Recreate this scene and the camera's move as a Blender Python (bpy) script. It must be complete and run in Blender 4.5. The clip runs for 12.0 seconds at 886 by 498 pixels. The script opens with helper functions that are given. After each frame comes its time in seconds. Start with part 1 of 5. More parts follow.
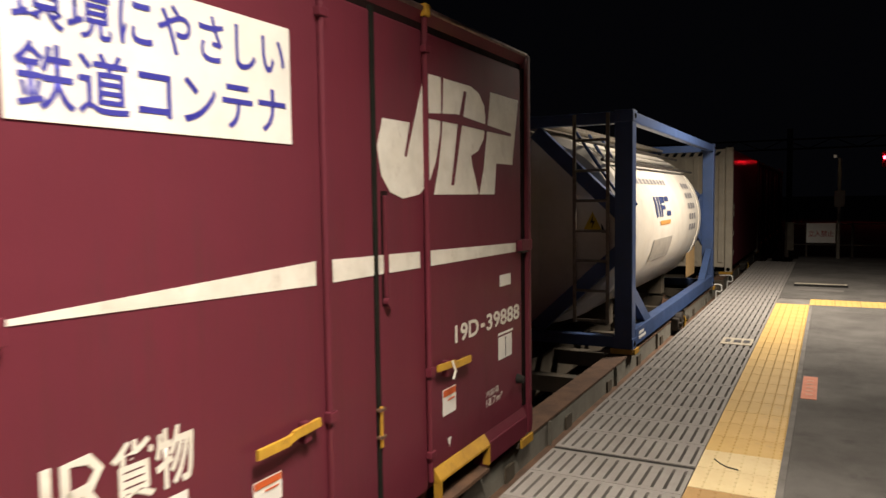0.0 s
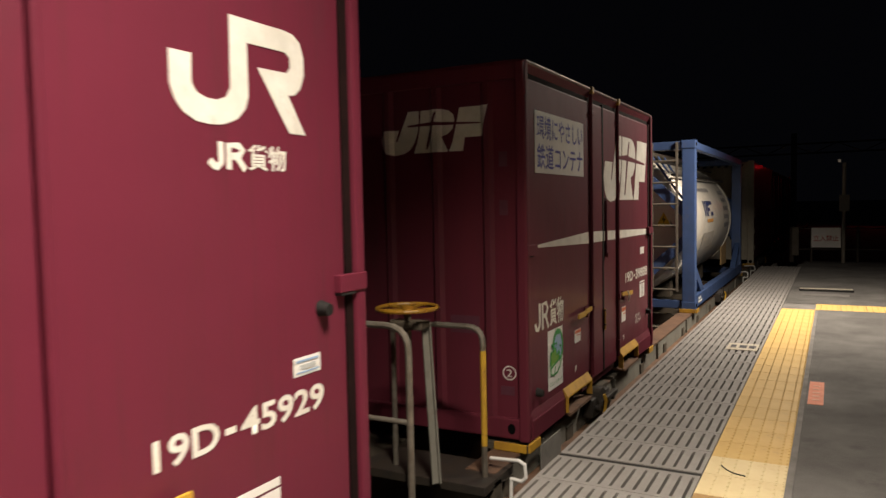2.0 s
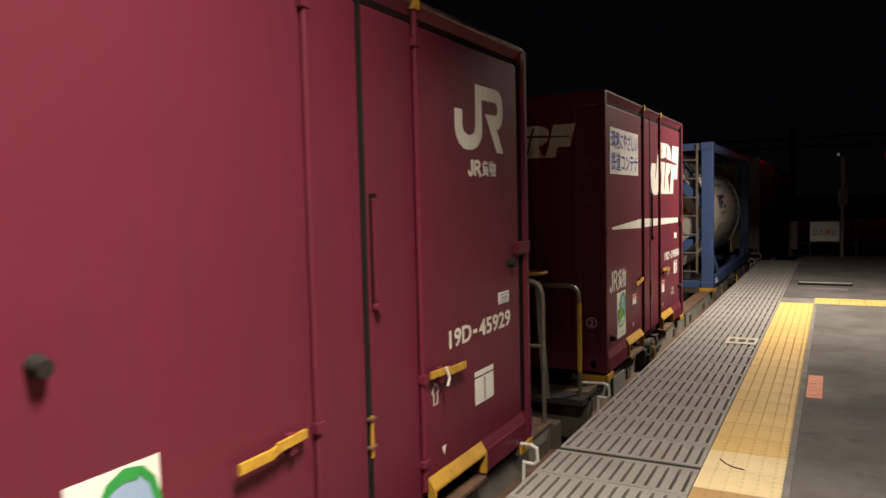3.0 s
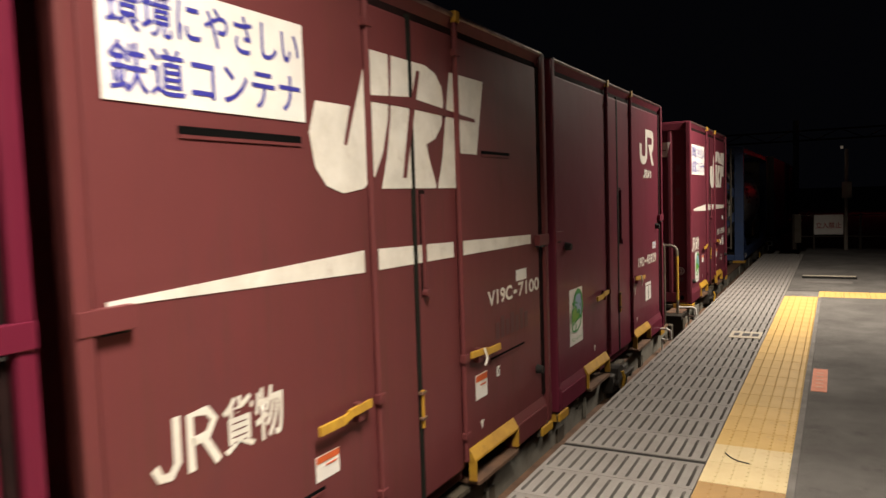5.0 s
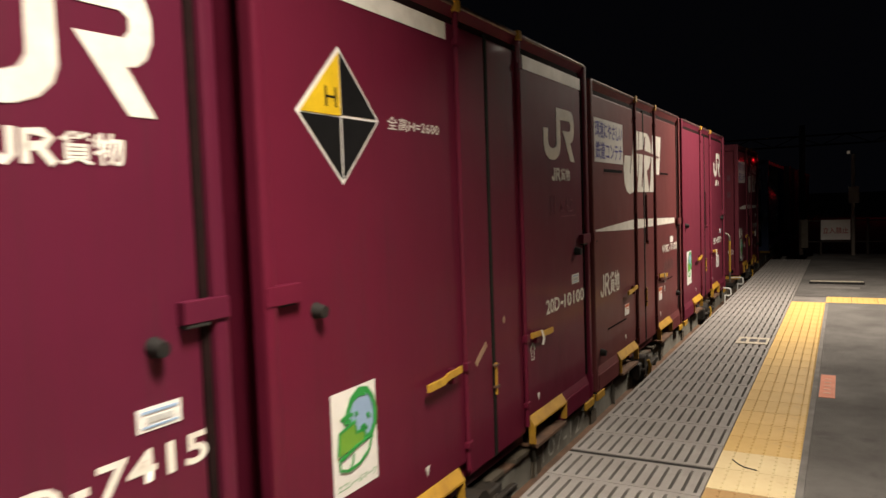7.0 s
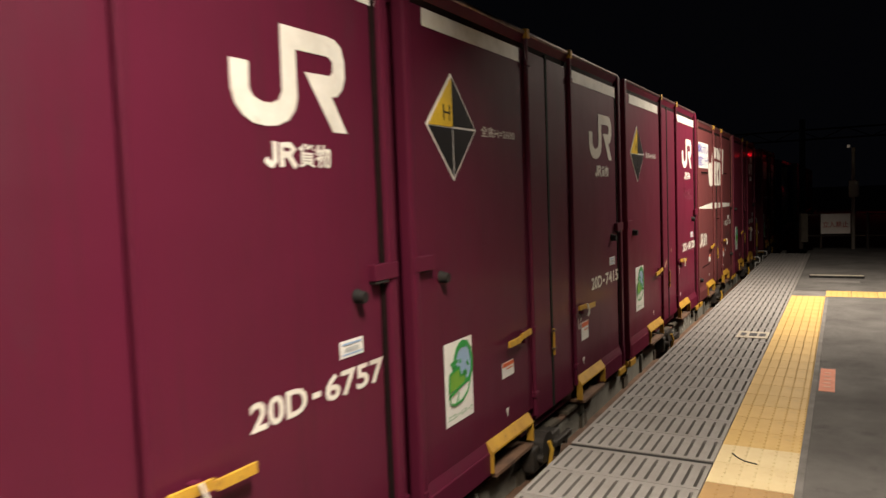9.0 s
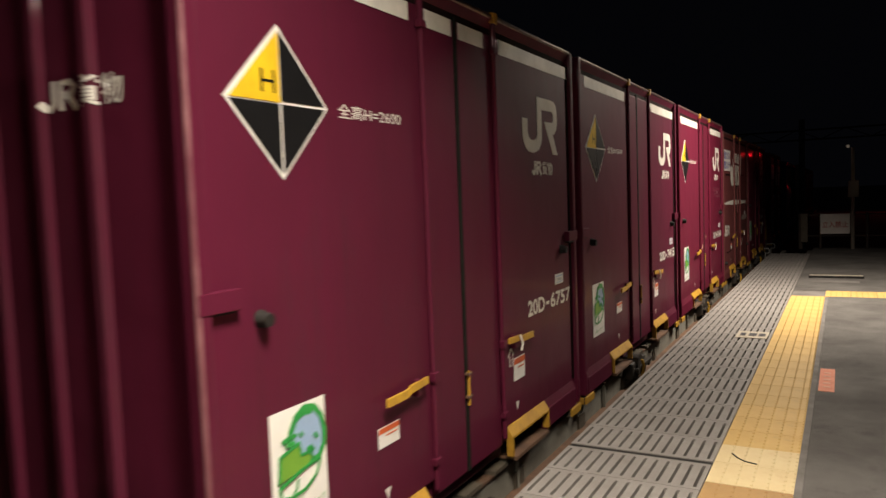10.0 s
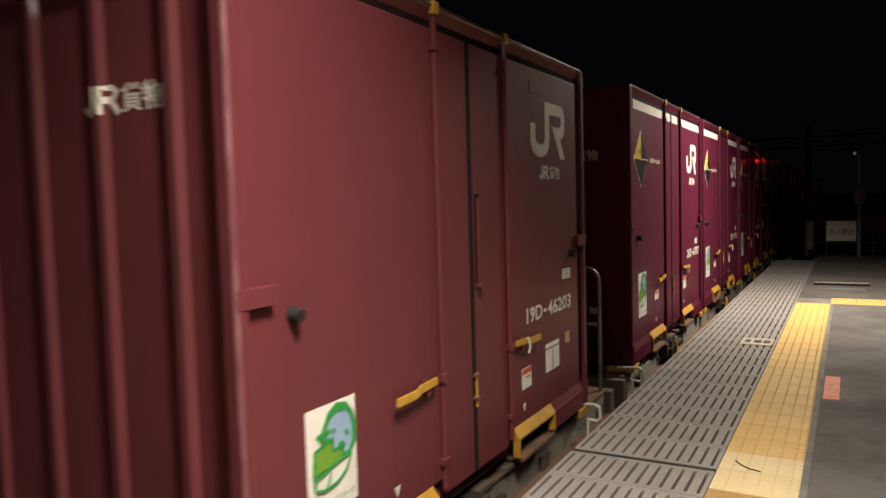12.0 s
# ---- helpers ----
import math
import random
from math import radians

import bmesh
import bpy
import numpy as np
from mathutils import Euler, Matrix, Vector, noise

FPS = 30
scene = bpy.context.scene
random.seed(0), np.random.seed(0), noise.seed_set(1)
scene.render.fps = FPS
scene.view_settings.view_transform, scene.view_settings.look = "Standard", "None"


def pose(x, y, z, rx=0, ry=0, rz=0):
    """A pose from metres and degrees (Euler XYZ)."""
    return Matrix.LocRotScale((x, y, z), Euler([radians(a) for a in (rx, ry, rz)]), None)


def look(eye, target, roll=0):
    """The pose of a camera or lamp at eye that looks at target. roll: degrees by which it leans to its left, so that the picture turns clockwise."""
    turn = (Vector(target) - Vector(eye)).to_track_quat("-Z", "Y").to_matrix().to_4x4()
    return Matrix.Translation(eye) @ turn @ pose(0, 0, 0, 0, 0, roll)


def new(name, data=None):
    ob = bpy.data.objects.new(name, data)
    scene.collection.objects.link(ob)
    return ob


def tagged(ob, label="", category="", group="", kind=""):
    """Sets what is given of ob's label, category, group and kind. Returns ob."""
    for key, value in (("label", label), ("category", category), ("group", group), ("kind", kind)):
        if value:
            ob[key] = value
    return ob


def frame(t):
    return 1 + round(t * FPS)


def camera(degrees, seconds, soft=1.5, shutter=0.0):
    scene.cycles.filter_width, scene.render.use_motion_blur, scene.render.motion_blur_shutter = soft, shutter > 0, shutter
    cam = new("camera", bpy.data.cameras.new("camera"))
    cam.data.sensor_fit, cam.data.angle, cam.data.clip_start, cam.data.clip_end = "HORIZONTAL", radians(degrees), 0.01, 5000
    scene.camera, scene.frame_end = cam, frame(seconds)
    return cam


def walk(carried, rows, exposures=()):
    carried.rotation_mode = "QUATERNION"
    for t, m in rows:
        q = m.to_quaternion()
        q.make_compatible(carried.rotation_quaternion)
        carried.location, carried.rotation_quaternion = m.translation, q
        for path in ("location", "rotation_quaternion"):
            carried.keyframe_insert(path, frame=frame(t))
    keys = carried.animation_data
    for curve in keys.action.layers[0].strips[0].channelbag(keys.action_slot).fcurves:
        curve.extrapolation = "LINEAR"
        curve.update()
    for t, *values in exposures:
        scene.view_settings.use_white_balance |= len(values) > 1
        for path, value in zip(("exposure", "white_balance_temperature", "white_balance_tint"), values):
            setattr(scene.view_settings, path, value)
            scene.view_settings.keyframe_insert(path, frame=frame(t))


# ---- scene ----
cam = camera(62.7, 12.0, 1.5, 0.3)

# the camera is held by hand at eye level beside the platform's edge: seconds, yaw, pitch, roll
EYE = (0.0, 0.0, 1.47)
TURNS = [(0.0, 27.92, -3.93, 0.81), (0.5, 27.96, -3.91, 0.90), (1.0, 27.95, -3.74, 0.92), (1.5, 28.12, -3.50, 1.01),
         (2.0, 28.22, -3.39, 1.15), (2.5, 28.21, -3.42, 1.27), (3.0, 28.13, -3.78, 1.33), (5.0, 28.34, -4.04, 1.86),
         (5.5, 28.62, -3.99, 1.94), (6.0, 28.66, -3.74, 1.93), (6.5, 28.68, -3.56, 2.03), (7.0, 28.77, -3.56, 1.98),
         (9.0, 28.76, -3.96, 2.12), (9.5, 28.65, -3.90, 2.24), (10.0, 28.73, -3.95, 2.13), (10.5, 28.88, -3.84, 1.72),
         (11.0, 28.87, -3.66, 1.88), (11.5, 28.93, -3.46, 1.88), (12.0, 29.13, -3.66, 1.61)]
walk(cam, [(t, pose(*EYE, 90 + pitch, roll, yaw)) for t, yaw, pitch, roll in TURNS])


def gone(t):
    """How far the train has rolled ahead after t seconds."""
    return 1.6976 * t + 0.029797 * t ** 2 + 0.0029518 * t ** 3 - 0.00016376 * t ** 4


# ---- world and light: a clear night, unseen lamps above the platform ----
world = bpy.data.worlds.new("night")
scene.world = world
world.use_nodes = True
world.node_tree.nodes["Background"].inputs[0].default_value = (0.58, 0.6, 0.85, 1)
world.node_tree.nodes["Background"].inputs[1].default_value = 0.0019
# first two placed from pools of light; third, behind the eye, an added fill
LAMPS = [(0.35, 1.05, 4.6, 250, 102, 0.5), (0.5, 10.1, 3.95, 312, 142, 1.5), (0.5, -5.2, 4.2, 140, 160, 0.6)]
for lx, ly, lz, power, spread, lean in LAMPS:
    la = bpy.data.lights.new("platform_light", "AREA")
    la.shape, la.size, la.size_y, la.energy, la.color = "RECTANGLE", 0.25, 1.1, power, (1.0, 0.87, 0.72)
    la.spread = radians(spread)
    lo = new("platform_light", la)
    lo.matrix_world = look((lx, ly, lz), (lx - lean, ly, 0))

from mathutils.geometry import tessellate_polygon

# ---- materials ----
MATS = {}


def nodes_of(name):
    m = bpy.data.materials.new(name)
    m.use_nodes = True
    return m, m.node_tree, m.node_tree.nodes["Principled BSDF"]


def surface(name, col, col2=None, scale=3.0, rough=0.5, metal=0.0, bump=0.05, fine=60.0, stain=None, amount=0.5, per_piece=0.0, streak=1.0, spec=0.5):
    """A surface with two scales of variation: broad patches from col to col2, fine grain in relief, and stains."""
    if name in MATS:
        return MATS[name]
    m, nt, b = nodes_of(name)
    N, L = nt.nodes.new, nt.links.new
    tc = N("ShaderNodeTexCoord")
    mp = N("ShaderNodeMapping")
    mp.inputs["Scale"].default_value = (1, 1, 1 / streak)
    L(tc.outputs["Object"], mp.inputs[0])
    n1 = N("ShaderNodeTexNoise")
    n1.inputs["Scale"].default_value, n1.inputs["Detail"].default_value, n1.inputs["Roughness"].default_value = scale, 6, 0.62
    L(mp.outputs[0], n1.inputs["Vector"])
    n2 = N("ShaderNodeTexNoise")
    n2.inputs["Scale"].default_value, n2.inputs["Detail"].default_value = fine, 4
    L(tc.outputs["Object"], n2.inputs["Vector"])
    ramp = N("ShaderNodeMapRange")
    ramp.inputs[1].default_value, ramp.inputs[2].default_value = 0.36, 0.66
    L(n1.outputs[0], ramp.inputs[0])
    mix = N("ShaderNodeMix")
    mix.data_type = "RGBA"
    mix.inputs[6].default_value = (*col, 1)
    mix.inputs[7].default_value = (*(col2 or [c * 0.75 for c in col]), 1)
    L(ramp.outputs[0], mix.inputs[0])
    out = mix.outputs[2]
    if stain:
        n3 = N("ShaderNodeTexNoise")
        n3.inputs["Scale"].default_value, n3.inputs["Detail"].default_value, n3.inputs["Roughness"].default_value = scale * 2.3, 8, 0.75
        L(mp.outputs[0], n3.inputs["Vector"])
        r3 = N("ShaderNodeMapRange")
        r3.inputs[1].default_value, r3.inputs[2].default_value, r3.inputs[4].default_value = 0.56, 0.74, amount
        L(n3.outputs[0], r3.inputs[0])
        mx = N("ShaderNodeMix")
        mx.data_type = "RGBA"
        mx.inputs[7].default_value = (*stain, 1)
        L(out, mx.inputs[6])
        L(r3.outputs[0], mx.inputs[0])
        out = mx.outputs[2]
    if per_piece:
        oi = N("ShaderNodeObjectInfo")
        r4 = N("ShaderNodeMapRange")
        r4.inputs[3].default_value, r4.inputs[4].default_value = 1 - per_piece, 1 + per_piece
        L(oi.outputs["Random"], r4.inputs[0])
        hsv = N("ShaderNodeHueSaturation")
        L(r4.outputs[0], hsv.inputs["Value"])
        L(out, hsv.inputs["Color"])
        out = hsv.outputs[0]
    L(out, b.inputs["Base Color"])
    rr = N("ShaderNodeMapRange")
    rr.inputs[3].default_value, rr.inputs[4].default_value = max(rough - 0.1, 0.02), min(rough + 0.14, 1)
    L(n1.outputs[0], rr.inputs[0])
    L(rr.outputs[0], b.inputs["Roughness"])
    b.inputs["Metallic"].default_value = metal
    b.inputs["Specular IOR Level"].default_value = spec
    bp = N("ShaderNodeBump")
    bp.inputs["Strength"].default_value, bp.inputs["Distance"].default_value = bump, 0.01
    L(n2.outputs[0], bp.inputs["Height"])
    L(bp.outputs[0], b.inputs["Normal"])
    MATS[name] = m
    return m


def glow(name, col, strength):
    m, nt, b = nodes_of(name)
    b.inputs["Base Color"].default_value = (*[c * 0.3 for c in col], 1)
    b.inputs["Emission Color"].default_value = (*col, 1)
    b.inputs["Emission Strength"].default_value = strength
    return m


DIRT = (0.03, 0.022, 0.018)
white_paint = surface("white_lettering", (0.78, 0.76, 0.7), (0.62, 0.6, 0.54), 5, 0.4, 0, 0.03, stain=(0.3, 0.22, 0.18), amount=0.35)
board_white = surface("board_white", (0.8, 0.79, 0.76), (0.7, 0.69, 0.66), 4, 0.35, 0, 0.02)
blue_ink = surface("blue_lettering", (0.035, 0.035, 0.28), (0.05, 0.05, 0.34), 6, 0.4, 0, 0.02)
black_paint = surface("black_paint", (0.009, 0.009, 0.01), None, 6, 0.45, spec=0.2)
yellow_paint = surface("yellow_paint", (0.55, 0.33, 0.035), (0.42, 0.23, 0.03), 9, 0.45, 0, 0.1, stain=(0.1, 0.05, 0.03), amount=0.7)
slot_black = surface("slot_black", (0.004, 0.004, 0.004), None, 8, 0.9, spec=0.05)
paint_patch = surface("dark_removed_letters", (0.07, 0.022, 0.024), (0.09, 0.026, 0.028), 8, 0.6)
# near-black brown that puts the shade of gaps and recesses into colour
dark_gap = surface("dark_gap_shade", (0.016, 0.007, 0.007), (0.01, 0.005, 0.005), 8, 0.85, spec=0.1)
faded_white = surface("faded_white_paint", (0.4, 0.39, 0.35), (0.22, 0.21, 0.18), 12, 0.7, stain=(0.15, 0.14, 0.12), amount=0.8)
# rubbed paint, pale also because the corner's highlight is painted in
rubbed_glint = surface("rubbed_highlight_paint", (0.27, 0.13, 0.14), (0.12, 0.03, 0.045), 9, 0.4, 0, 0.1, stain=(0.08, 0.02, 0.03), amount=0.7, streak=3.0)
rubber = surface("black_rubber", (0.014, 0.014, 0.014), (0.024, 0.022, 0.02), 8, 0.7, 0, 0.1, spec=0.2)
seal = surface("dark_door_seal", (0.013, 0.015, 0.012), (0.008, 0.009, 0.007), 6, 0.75, 0, 0.1, spec=0.15)
orange_paint = surface("orange_paint", (0.62, 0.12, 0.03), None, 8, 0.5)
green_ink = surface("green_ink", (0.02, 0.26, 0.05), (0.03, 0.3, 0.06), 12, 0.45)
sky_ink = surface("pale_blue_ink", (0.26, 0.38, 0.56), (0.3, 0.42, 0.62), 12, 0.45)
red_ink = surface("red_ink", (0.5, 0.05, 0.04), None, 8, 0.5)
ink = surface("dark_ink", (0.05, 0.05, 0.06), None, 9, 0.5)
steel_grey = surface("galvanised_steel", (0.27, 0.25, 0.21), (0.18, 0.15, 0.12), 14, 0.4, 0.55, 0.08, stain=(0.12, 0.06, 0.03), amount=0.5)
rust = surface("rusty_steel", (0.15, 0.08, 0.045), (0.08, 0.045, 0.03), 6, 0.8, 0, 0.3, stain=(0.05, 0.03, 0.025), amount=0.8)
frame_grime = surface("grimy_wagon_steel", (0.06, 0.05, 0.036), (0.085, 0.068, 0.048), 5, 0.75, 0, 0.3, stain=(0.14, 0.075, 0.045), amount=0.6)
dusty_steel = surface("dusty_grey_steel", (0.2, 0.195, 0.165), (0.14, 0.13, 0.108), 3, 0.8, 0, 0.3, stain=(0.1, 0.07, 0.05), amount=0.6)
worn_yellow = surface("worn_yellow_paint", (0.5, 0.28, 0.025), (0.38, 0.2, 0.025), 7, 0.55, 0, 0.2, stain=(0.1, 0.05, 0.03), amount=0.75)
# pale metal tone that paints the lamp's glint along the roof lip
worn_edge = surface("pale_roof_edge_glint", (0.2, 0.13, 0.125), (0.06, 0.03, 0.03), 9, 0.3, 0.4, 0.15, stain=(0.06, 0.03, 0.028), amount=0.8)
greasy_iron = surface("greasy_black_iron", (0.022, 0.02, 0.018), (0.035, 0.027, 0.02), 9, 0.5, 0, 0.3, stain=(0.07, 0.04, 0.025), amount=0.4)
blue_steel = surface("blue_painted_steel", (0.05, 0.088, 0.215), (0.042, 0.075, 0.17), 4, 0.4, 0, 0.06, stain=(0.12, 0.1, 0.1), amount=0.4)
tank_white = surface("white_tank_cladding", (0.78, 0.74, 0.66), (0.68, 0.63, 0.55), 2, 0.35, 0, 0.03, stain=(0.4, 0.34, 0.28), amount=0.4)
cream_steel = surface("cream_painted_steel", (0.55, 0.5, 0.4), (0.45, 0.4, 0.32), 3, 0.5, 0, 0.05, stain=(0.2, 0.14, 0.09), amount=0.5)
wood = surface("bare_plywood", (0.42, 0.28, 0.12), (0.34, 0.22, 0.1), 5, 0.7, 0, 0.1)
# ---- platform surfaces ----
asphalt = surface("worn_asphalt", (0.14, 0.133, 0.125), (0.075, 0.07, 0.066), 1.4, 0.85, 0, 0.6, 140, stain=(0.04, 0.037, 0.035), amount=0.9)
grating_mat = surface("grey_resin_grating", (0.268, 0.254, 0.24), (0.215, 0.2, 0.187), 3, 0.6, 0, 0.15, 90, stain=(0.14, 0.12, 0.1), amount=0.5, per_piece=0.06)
tactile = surface("yellow_tactile_tile", (0.64, 0.43, 0.14), (0.58, 0.37, 0.11), 3, 0.6, 0, 0.12, 90, stain=(0.3, 0.2, 0.1), amount=0.5, per_piece=0.05)
tactile_pale = surface("pale_tactile_tile", (0.72, 0.6, 0.34), (0.66, 0.52, 0.28), 3, 0.6, 0, 0.12, 90, stain=(0.5, 0.32, 0.14), amount=0.5)
mortar = surface("grey_joint", (0.2, 0.19, 0.18), (0.13, 0.12, 0.11), 5, 0.85, 0, 0.3)
concrete = surface("platform_concrete", (0.22, 0.21, 0.19), (0.15, 0.14, 0.125), 2, 0.9, 0, 0.3, stain=(0.07, 0.06, 0.05), amount=0.6)
ballast_mat = surface("track_ballast", (0.12, 0.095, 0.075), (0.06, 0.05, 0.04), 14, 0.95, 0, 0.9, 30)


def paint(name, col, faded):
    m = surface(name, col, faded, 0.8, 0.5, 0, 0.06, 50, stain=[c * 0.45 + 0.02 for c in col], amount=0.55, streak=5.0, spec=0.16)
    nt, b = m.node_tree, m.node_tree.nodes["Principled BSDF"]
    tc, wave, dent = nt.nodes.new("ShaderNodeTexCoord"), nt.nodes.new("ShaderNodeTexNoise"), nt.nodes.new("ShaderNodeBump")
    wave.inputs["Scale"].default_value, wave.inputs["Detail"].default_value = 2.2, 2
    dent.inputs["Strength"].default_value, dent.inputs["Distance"].default_value = 0.35, 0.03
    nt.links.new(tc.outputs["Object"], wave.inputs["Vector"])
    nt.links.new(wave.outputs[0], dent.inputs["Height"])
    nt.links.new(b.inputs["Normal"].links[0].from_socket, dent.inputs["Normal"])
    nt.links.new(dent.outputs[0], b.inputs["Normal"])
    # fine specks of wear and long run marks
    base = b.inputs["Base Color"].links[0].from_socket
    runs, mp, lim, mix = nt.nodes.new("ShaderNodeTexNoise"), nt.nodes.new("ShaderNodeMapping"), nt.nodes.new("ShaderNodeMapRange"), nt.nodes.new("ShaderNodeMix")
    mp.inputs["Scale"].default_value = (9, 9, 0.5)
    runs.inputs["Scale"].default_value, runs.inputs["Detail"].default_value, runs.inputs["Roughness"].default_value = 1.6, 7, 0.7
    lim.inputs[1].default_value, lim.inputs[2].default_value, lim.inputs[4].default_value = 0.52, 0.75, 0.5
    mix.data_type = "RGBA"
    mix.inputs[7].default_value = (col[0] * 0.6, col[1] * 0.9 + 0.006, col[2] * 0.7, 1)
    nt.links.new(tc.outputs["Object"], mp.inputs[0])
    nt.links.new(mp.outputs[0], runs.inputs["Vector"])
    nt.links.new(runs.outputs[0], lim.inputs[0])
    nt.links.new(lim.outputs[0], mix.inputs[0])
    nt.links.new(base, mix.inputs[6])
    nt.links.new(mix.outputs[2], b.inputs["Base Color"])
    b.inputs["Coat Weight"].default_value, b.inputs["Coat Roughness"].default_value = 0.1, 0.08
    return m


# ---- mesh helpers ----
def box(bm, x0, x1, y0, y1, z0, z1, bevel=0.0):
    r = bmesh.ops.create_cube(bm, size=1.0, matrix=Matrix.Translation(((x0 + x1) / 2, (y0 + y1) / 2, (z0 + z1) / 2)) @ Matrix.Diagonal((x1 - x0, y1 - y0, z1 - z0, 1)))
    if bevel:
        edges = {e for v in r["verts"] for e in v.link_edges}
        bmesh.ops.bevel(bm, geom=list(edges), offset=bevel, segments=2, affect="EDGES", profile=0.6)


def rod(bm, a, b, r, seg=10, r2=None):
    a, b = Vector(a), Vector(b)
    d = b - a
    m = Matrix.Translation((a + b) / 2) @ d.to_track_quat("Z", "Y").to_matrix().to_4x4()
    bmesh.ops.create_cone(bm, cap_ends=True, segments=seg, radius1=r, radius2=r if r2 is None else r2, depth=d.length, matrix=m)


def tube(bm, pts, r, seg=8):
    """A bent pipe through the points, with round joints."""
    for a, b in zip(pts, pts[1:]):
        rod(bm, a, b, r, seg)
    for q in pts[1:-1]:
        bmesh.ops.create_uvsphere(bm, u_segments=seg, v_segments=6, radius=r * 1.01, matrix=Matrix.Translation(q))


def bend(a, corner, b, radius, n=5):
    """Points of a pipe from a to b with a rounded corner."""
    a, c, b = Vector(a), Vector(corner), Vector(b)
    p0, p2 = c + (a - c).normalized() * radius, c + (b - c).normalized() * radius
    arc = [p0 * (1 - t) ** 2 + c * 2 * t * (1 - t) + p2 * t * t for t in [i / n for i in range(n + 1)]]
    return [a, *arc, b]


def beam(bm, a, b, w, h):
    """A square bar from a to b."""
    a, b = Vector(a), Vector(b)
    d = b - a
    m = Matrix.Translation((a + b) / 2) @ d.to_track_quat("Y", "Z").to_matrix().to_4x4() @ Matrix.Diagonal((w, d.length, h, 1))
    bmesh.ops.create_cube(bm, size=1.0, matrix=m)


def part(name, bm, material, parent=None, label="", smooth=False):
    me = bpy.data.meshes.new(name)
    bmesh.ops.recalc_face_normals(bm, faces=bm.faces[:])
    if smooth:
        for f in bm.faces:
            f.smooth = True
    bm.to_mesh(me)
    bm.free()
    me.materials.append(material)
    ob = new(name, me)
    ob.parent = parent
    if smooth:
        me.set_sharp_from_angle(angle=radians(40))
    return tagged(ob, label)


def thing(name, label, category, group="", kind=""):
    ob = new(name)
    ob.empty_display_size = 0.2
    return tagged(ob, label, category, group, kind)


def boxes(name, material, parent, rows, bevel=0.0, label=""):
    bm = bmesh.new()
    for row in rows:
        box(bm, *row, bevel)
    return part(name, bm, material, parent, label)


SIDE = Matrix(((0, 0, 1, 0), (1, 0, 0, 0), (0, 1, 0, 0), (0, 0, 0, 1)))  # drawing plane: right is +y, up is z, out is +x
REAR = Matrix(((1, 0, 0, 0), (0, 0, -1, 0), (0, 1, 0, 0), (0, 0, 0, 1)))  # right is +x, up is z, out is -y


def poly(bm, pts, plane, depth, thick=0.002):
    """An outline in a drawing plane, made into a thin plate lying from depth to depth + thick."""
    vs = [bm.verts.new(plane @ Vector((x, y, depth + thick))) for x, y in pts]
    for tri in tessellate_polygon([[Vector((x, y, 0)) for x, y in pts]]):
        bm.faces.new([vs[i] for i in tri])
    low = [bm.verts.new(plane @ Vector((x, y, depth))) for x, y in pts]
    n = len(pts)
    for i in range(n):
        bm.faces.new((vs[i], low[i], low[(i + 1) % n], vs[(i + 1) % n]))


def plate(name, material, parent, plane, depth, x0, x1, y0, y1, label="", thick=0.002):
    bm = bmesh.new()
    poly(bm, [(x0, y0), (x1, y0), (x1, y1), (x0, y1)], plane, depth, thick)
    return part(name, bm, material, parent, label)


def stroke(bm, pts, w, plane, depth):
    """A broad painted line along the points."""
    pts = [Vector(q) for q in pts]
    left, right = [], []
    for i, q in enumerate(pts):
        d = (pts[min(i + 1, len(pts) - 1)] - pts[max(i - 1, 0)]).normalized()
        nrm = Vector((-d.y, d.x)) * w / 2
        left.append(q + nrm)
        right.append(q - nrm)
    for i in range(len(pts) - 1):
        poly(bm, [left[i], left[i + 1], right[i + 1], right[i]], plane, depth)


def words(name, body, material, parent, plane, depth, x0, x1, y0, y1, bold=0.0, label=""):
    """Lettering fitted into a rectangle of a drawing plane."""
    cu = bpy.data.curves.new(name, "FONT")
    cu.body, cu.resolution_u, cu.offset, cu.extrude = body, 3, bold, 0.0
    tmp = new(name, cu)
    bpy.context.view_layer.update()
    me = bpy.data.meshes.new_from_object(tmp.evaluated_get(bpy.context.evaluated_depsgraph_get()))
    bpy.data.objects.remove(tmp)
    co = np.empty(len(me.vertices) * 3)
    me.vertices.foreach_get("co", co)
    co = co.reshape(-1, 3)
    lo, hi = co.min(0), co.max(0)
    co[:, 0] = x0 + (co[:, 0] - lo[0]) / (hi[0] - lo[0]) * (x1 - x0)
    co[:, 1] = y0 + (co[:, 1] - lo[1]) / (hi[1] - lo[1]) * (y1 - y0)
    co[:, 2] = depth
    me.vertices.foreach_set("co", co.ravel())
    me.transform(plane)
    me.materials.clear()
    me.materials.append(material)
    me.update()
    ob = new(name, me)
    ob.parent = parent
    return tagged(ob, label)


# ---- the platform ----
EDGE, GRATE, TACT, RIM = -1.41, -0.61, -0.205, -0.17
FAR = 17.6


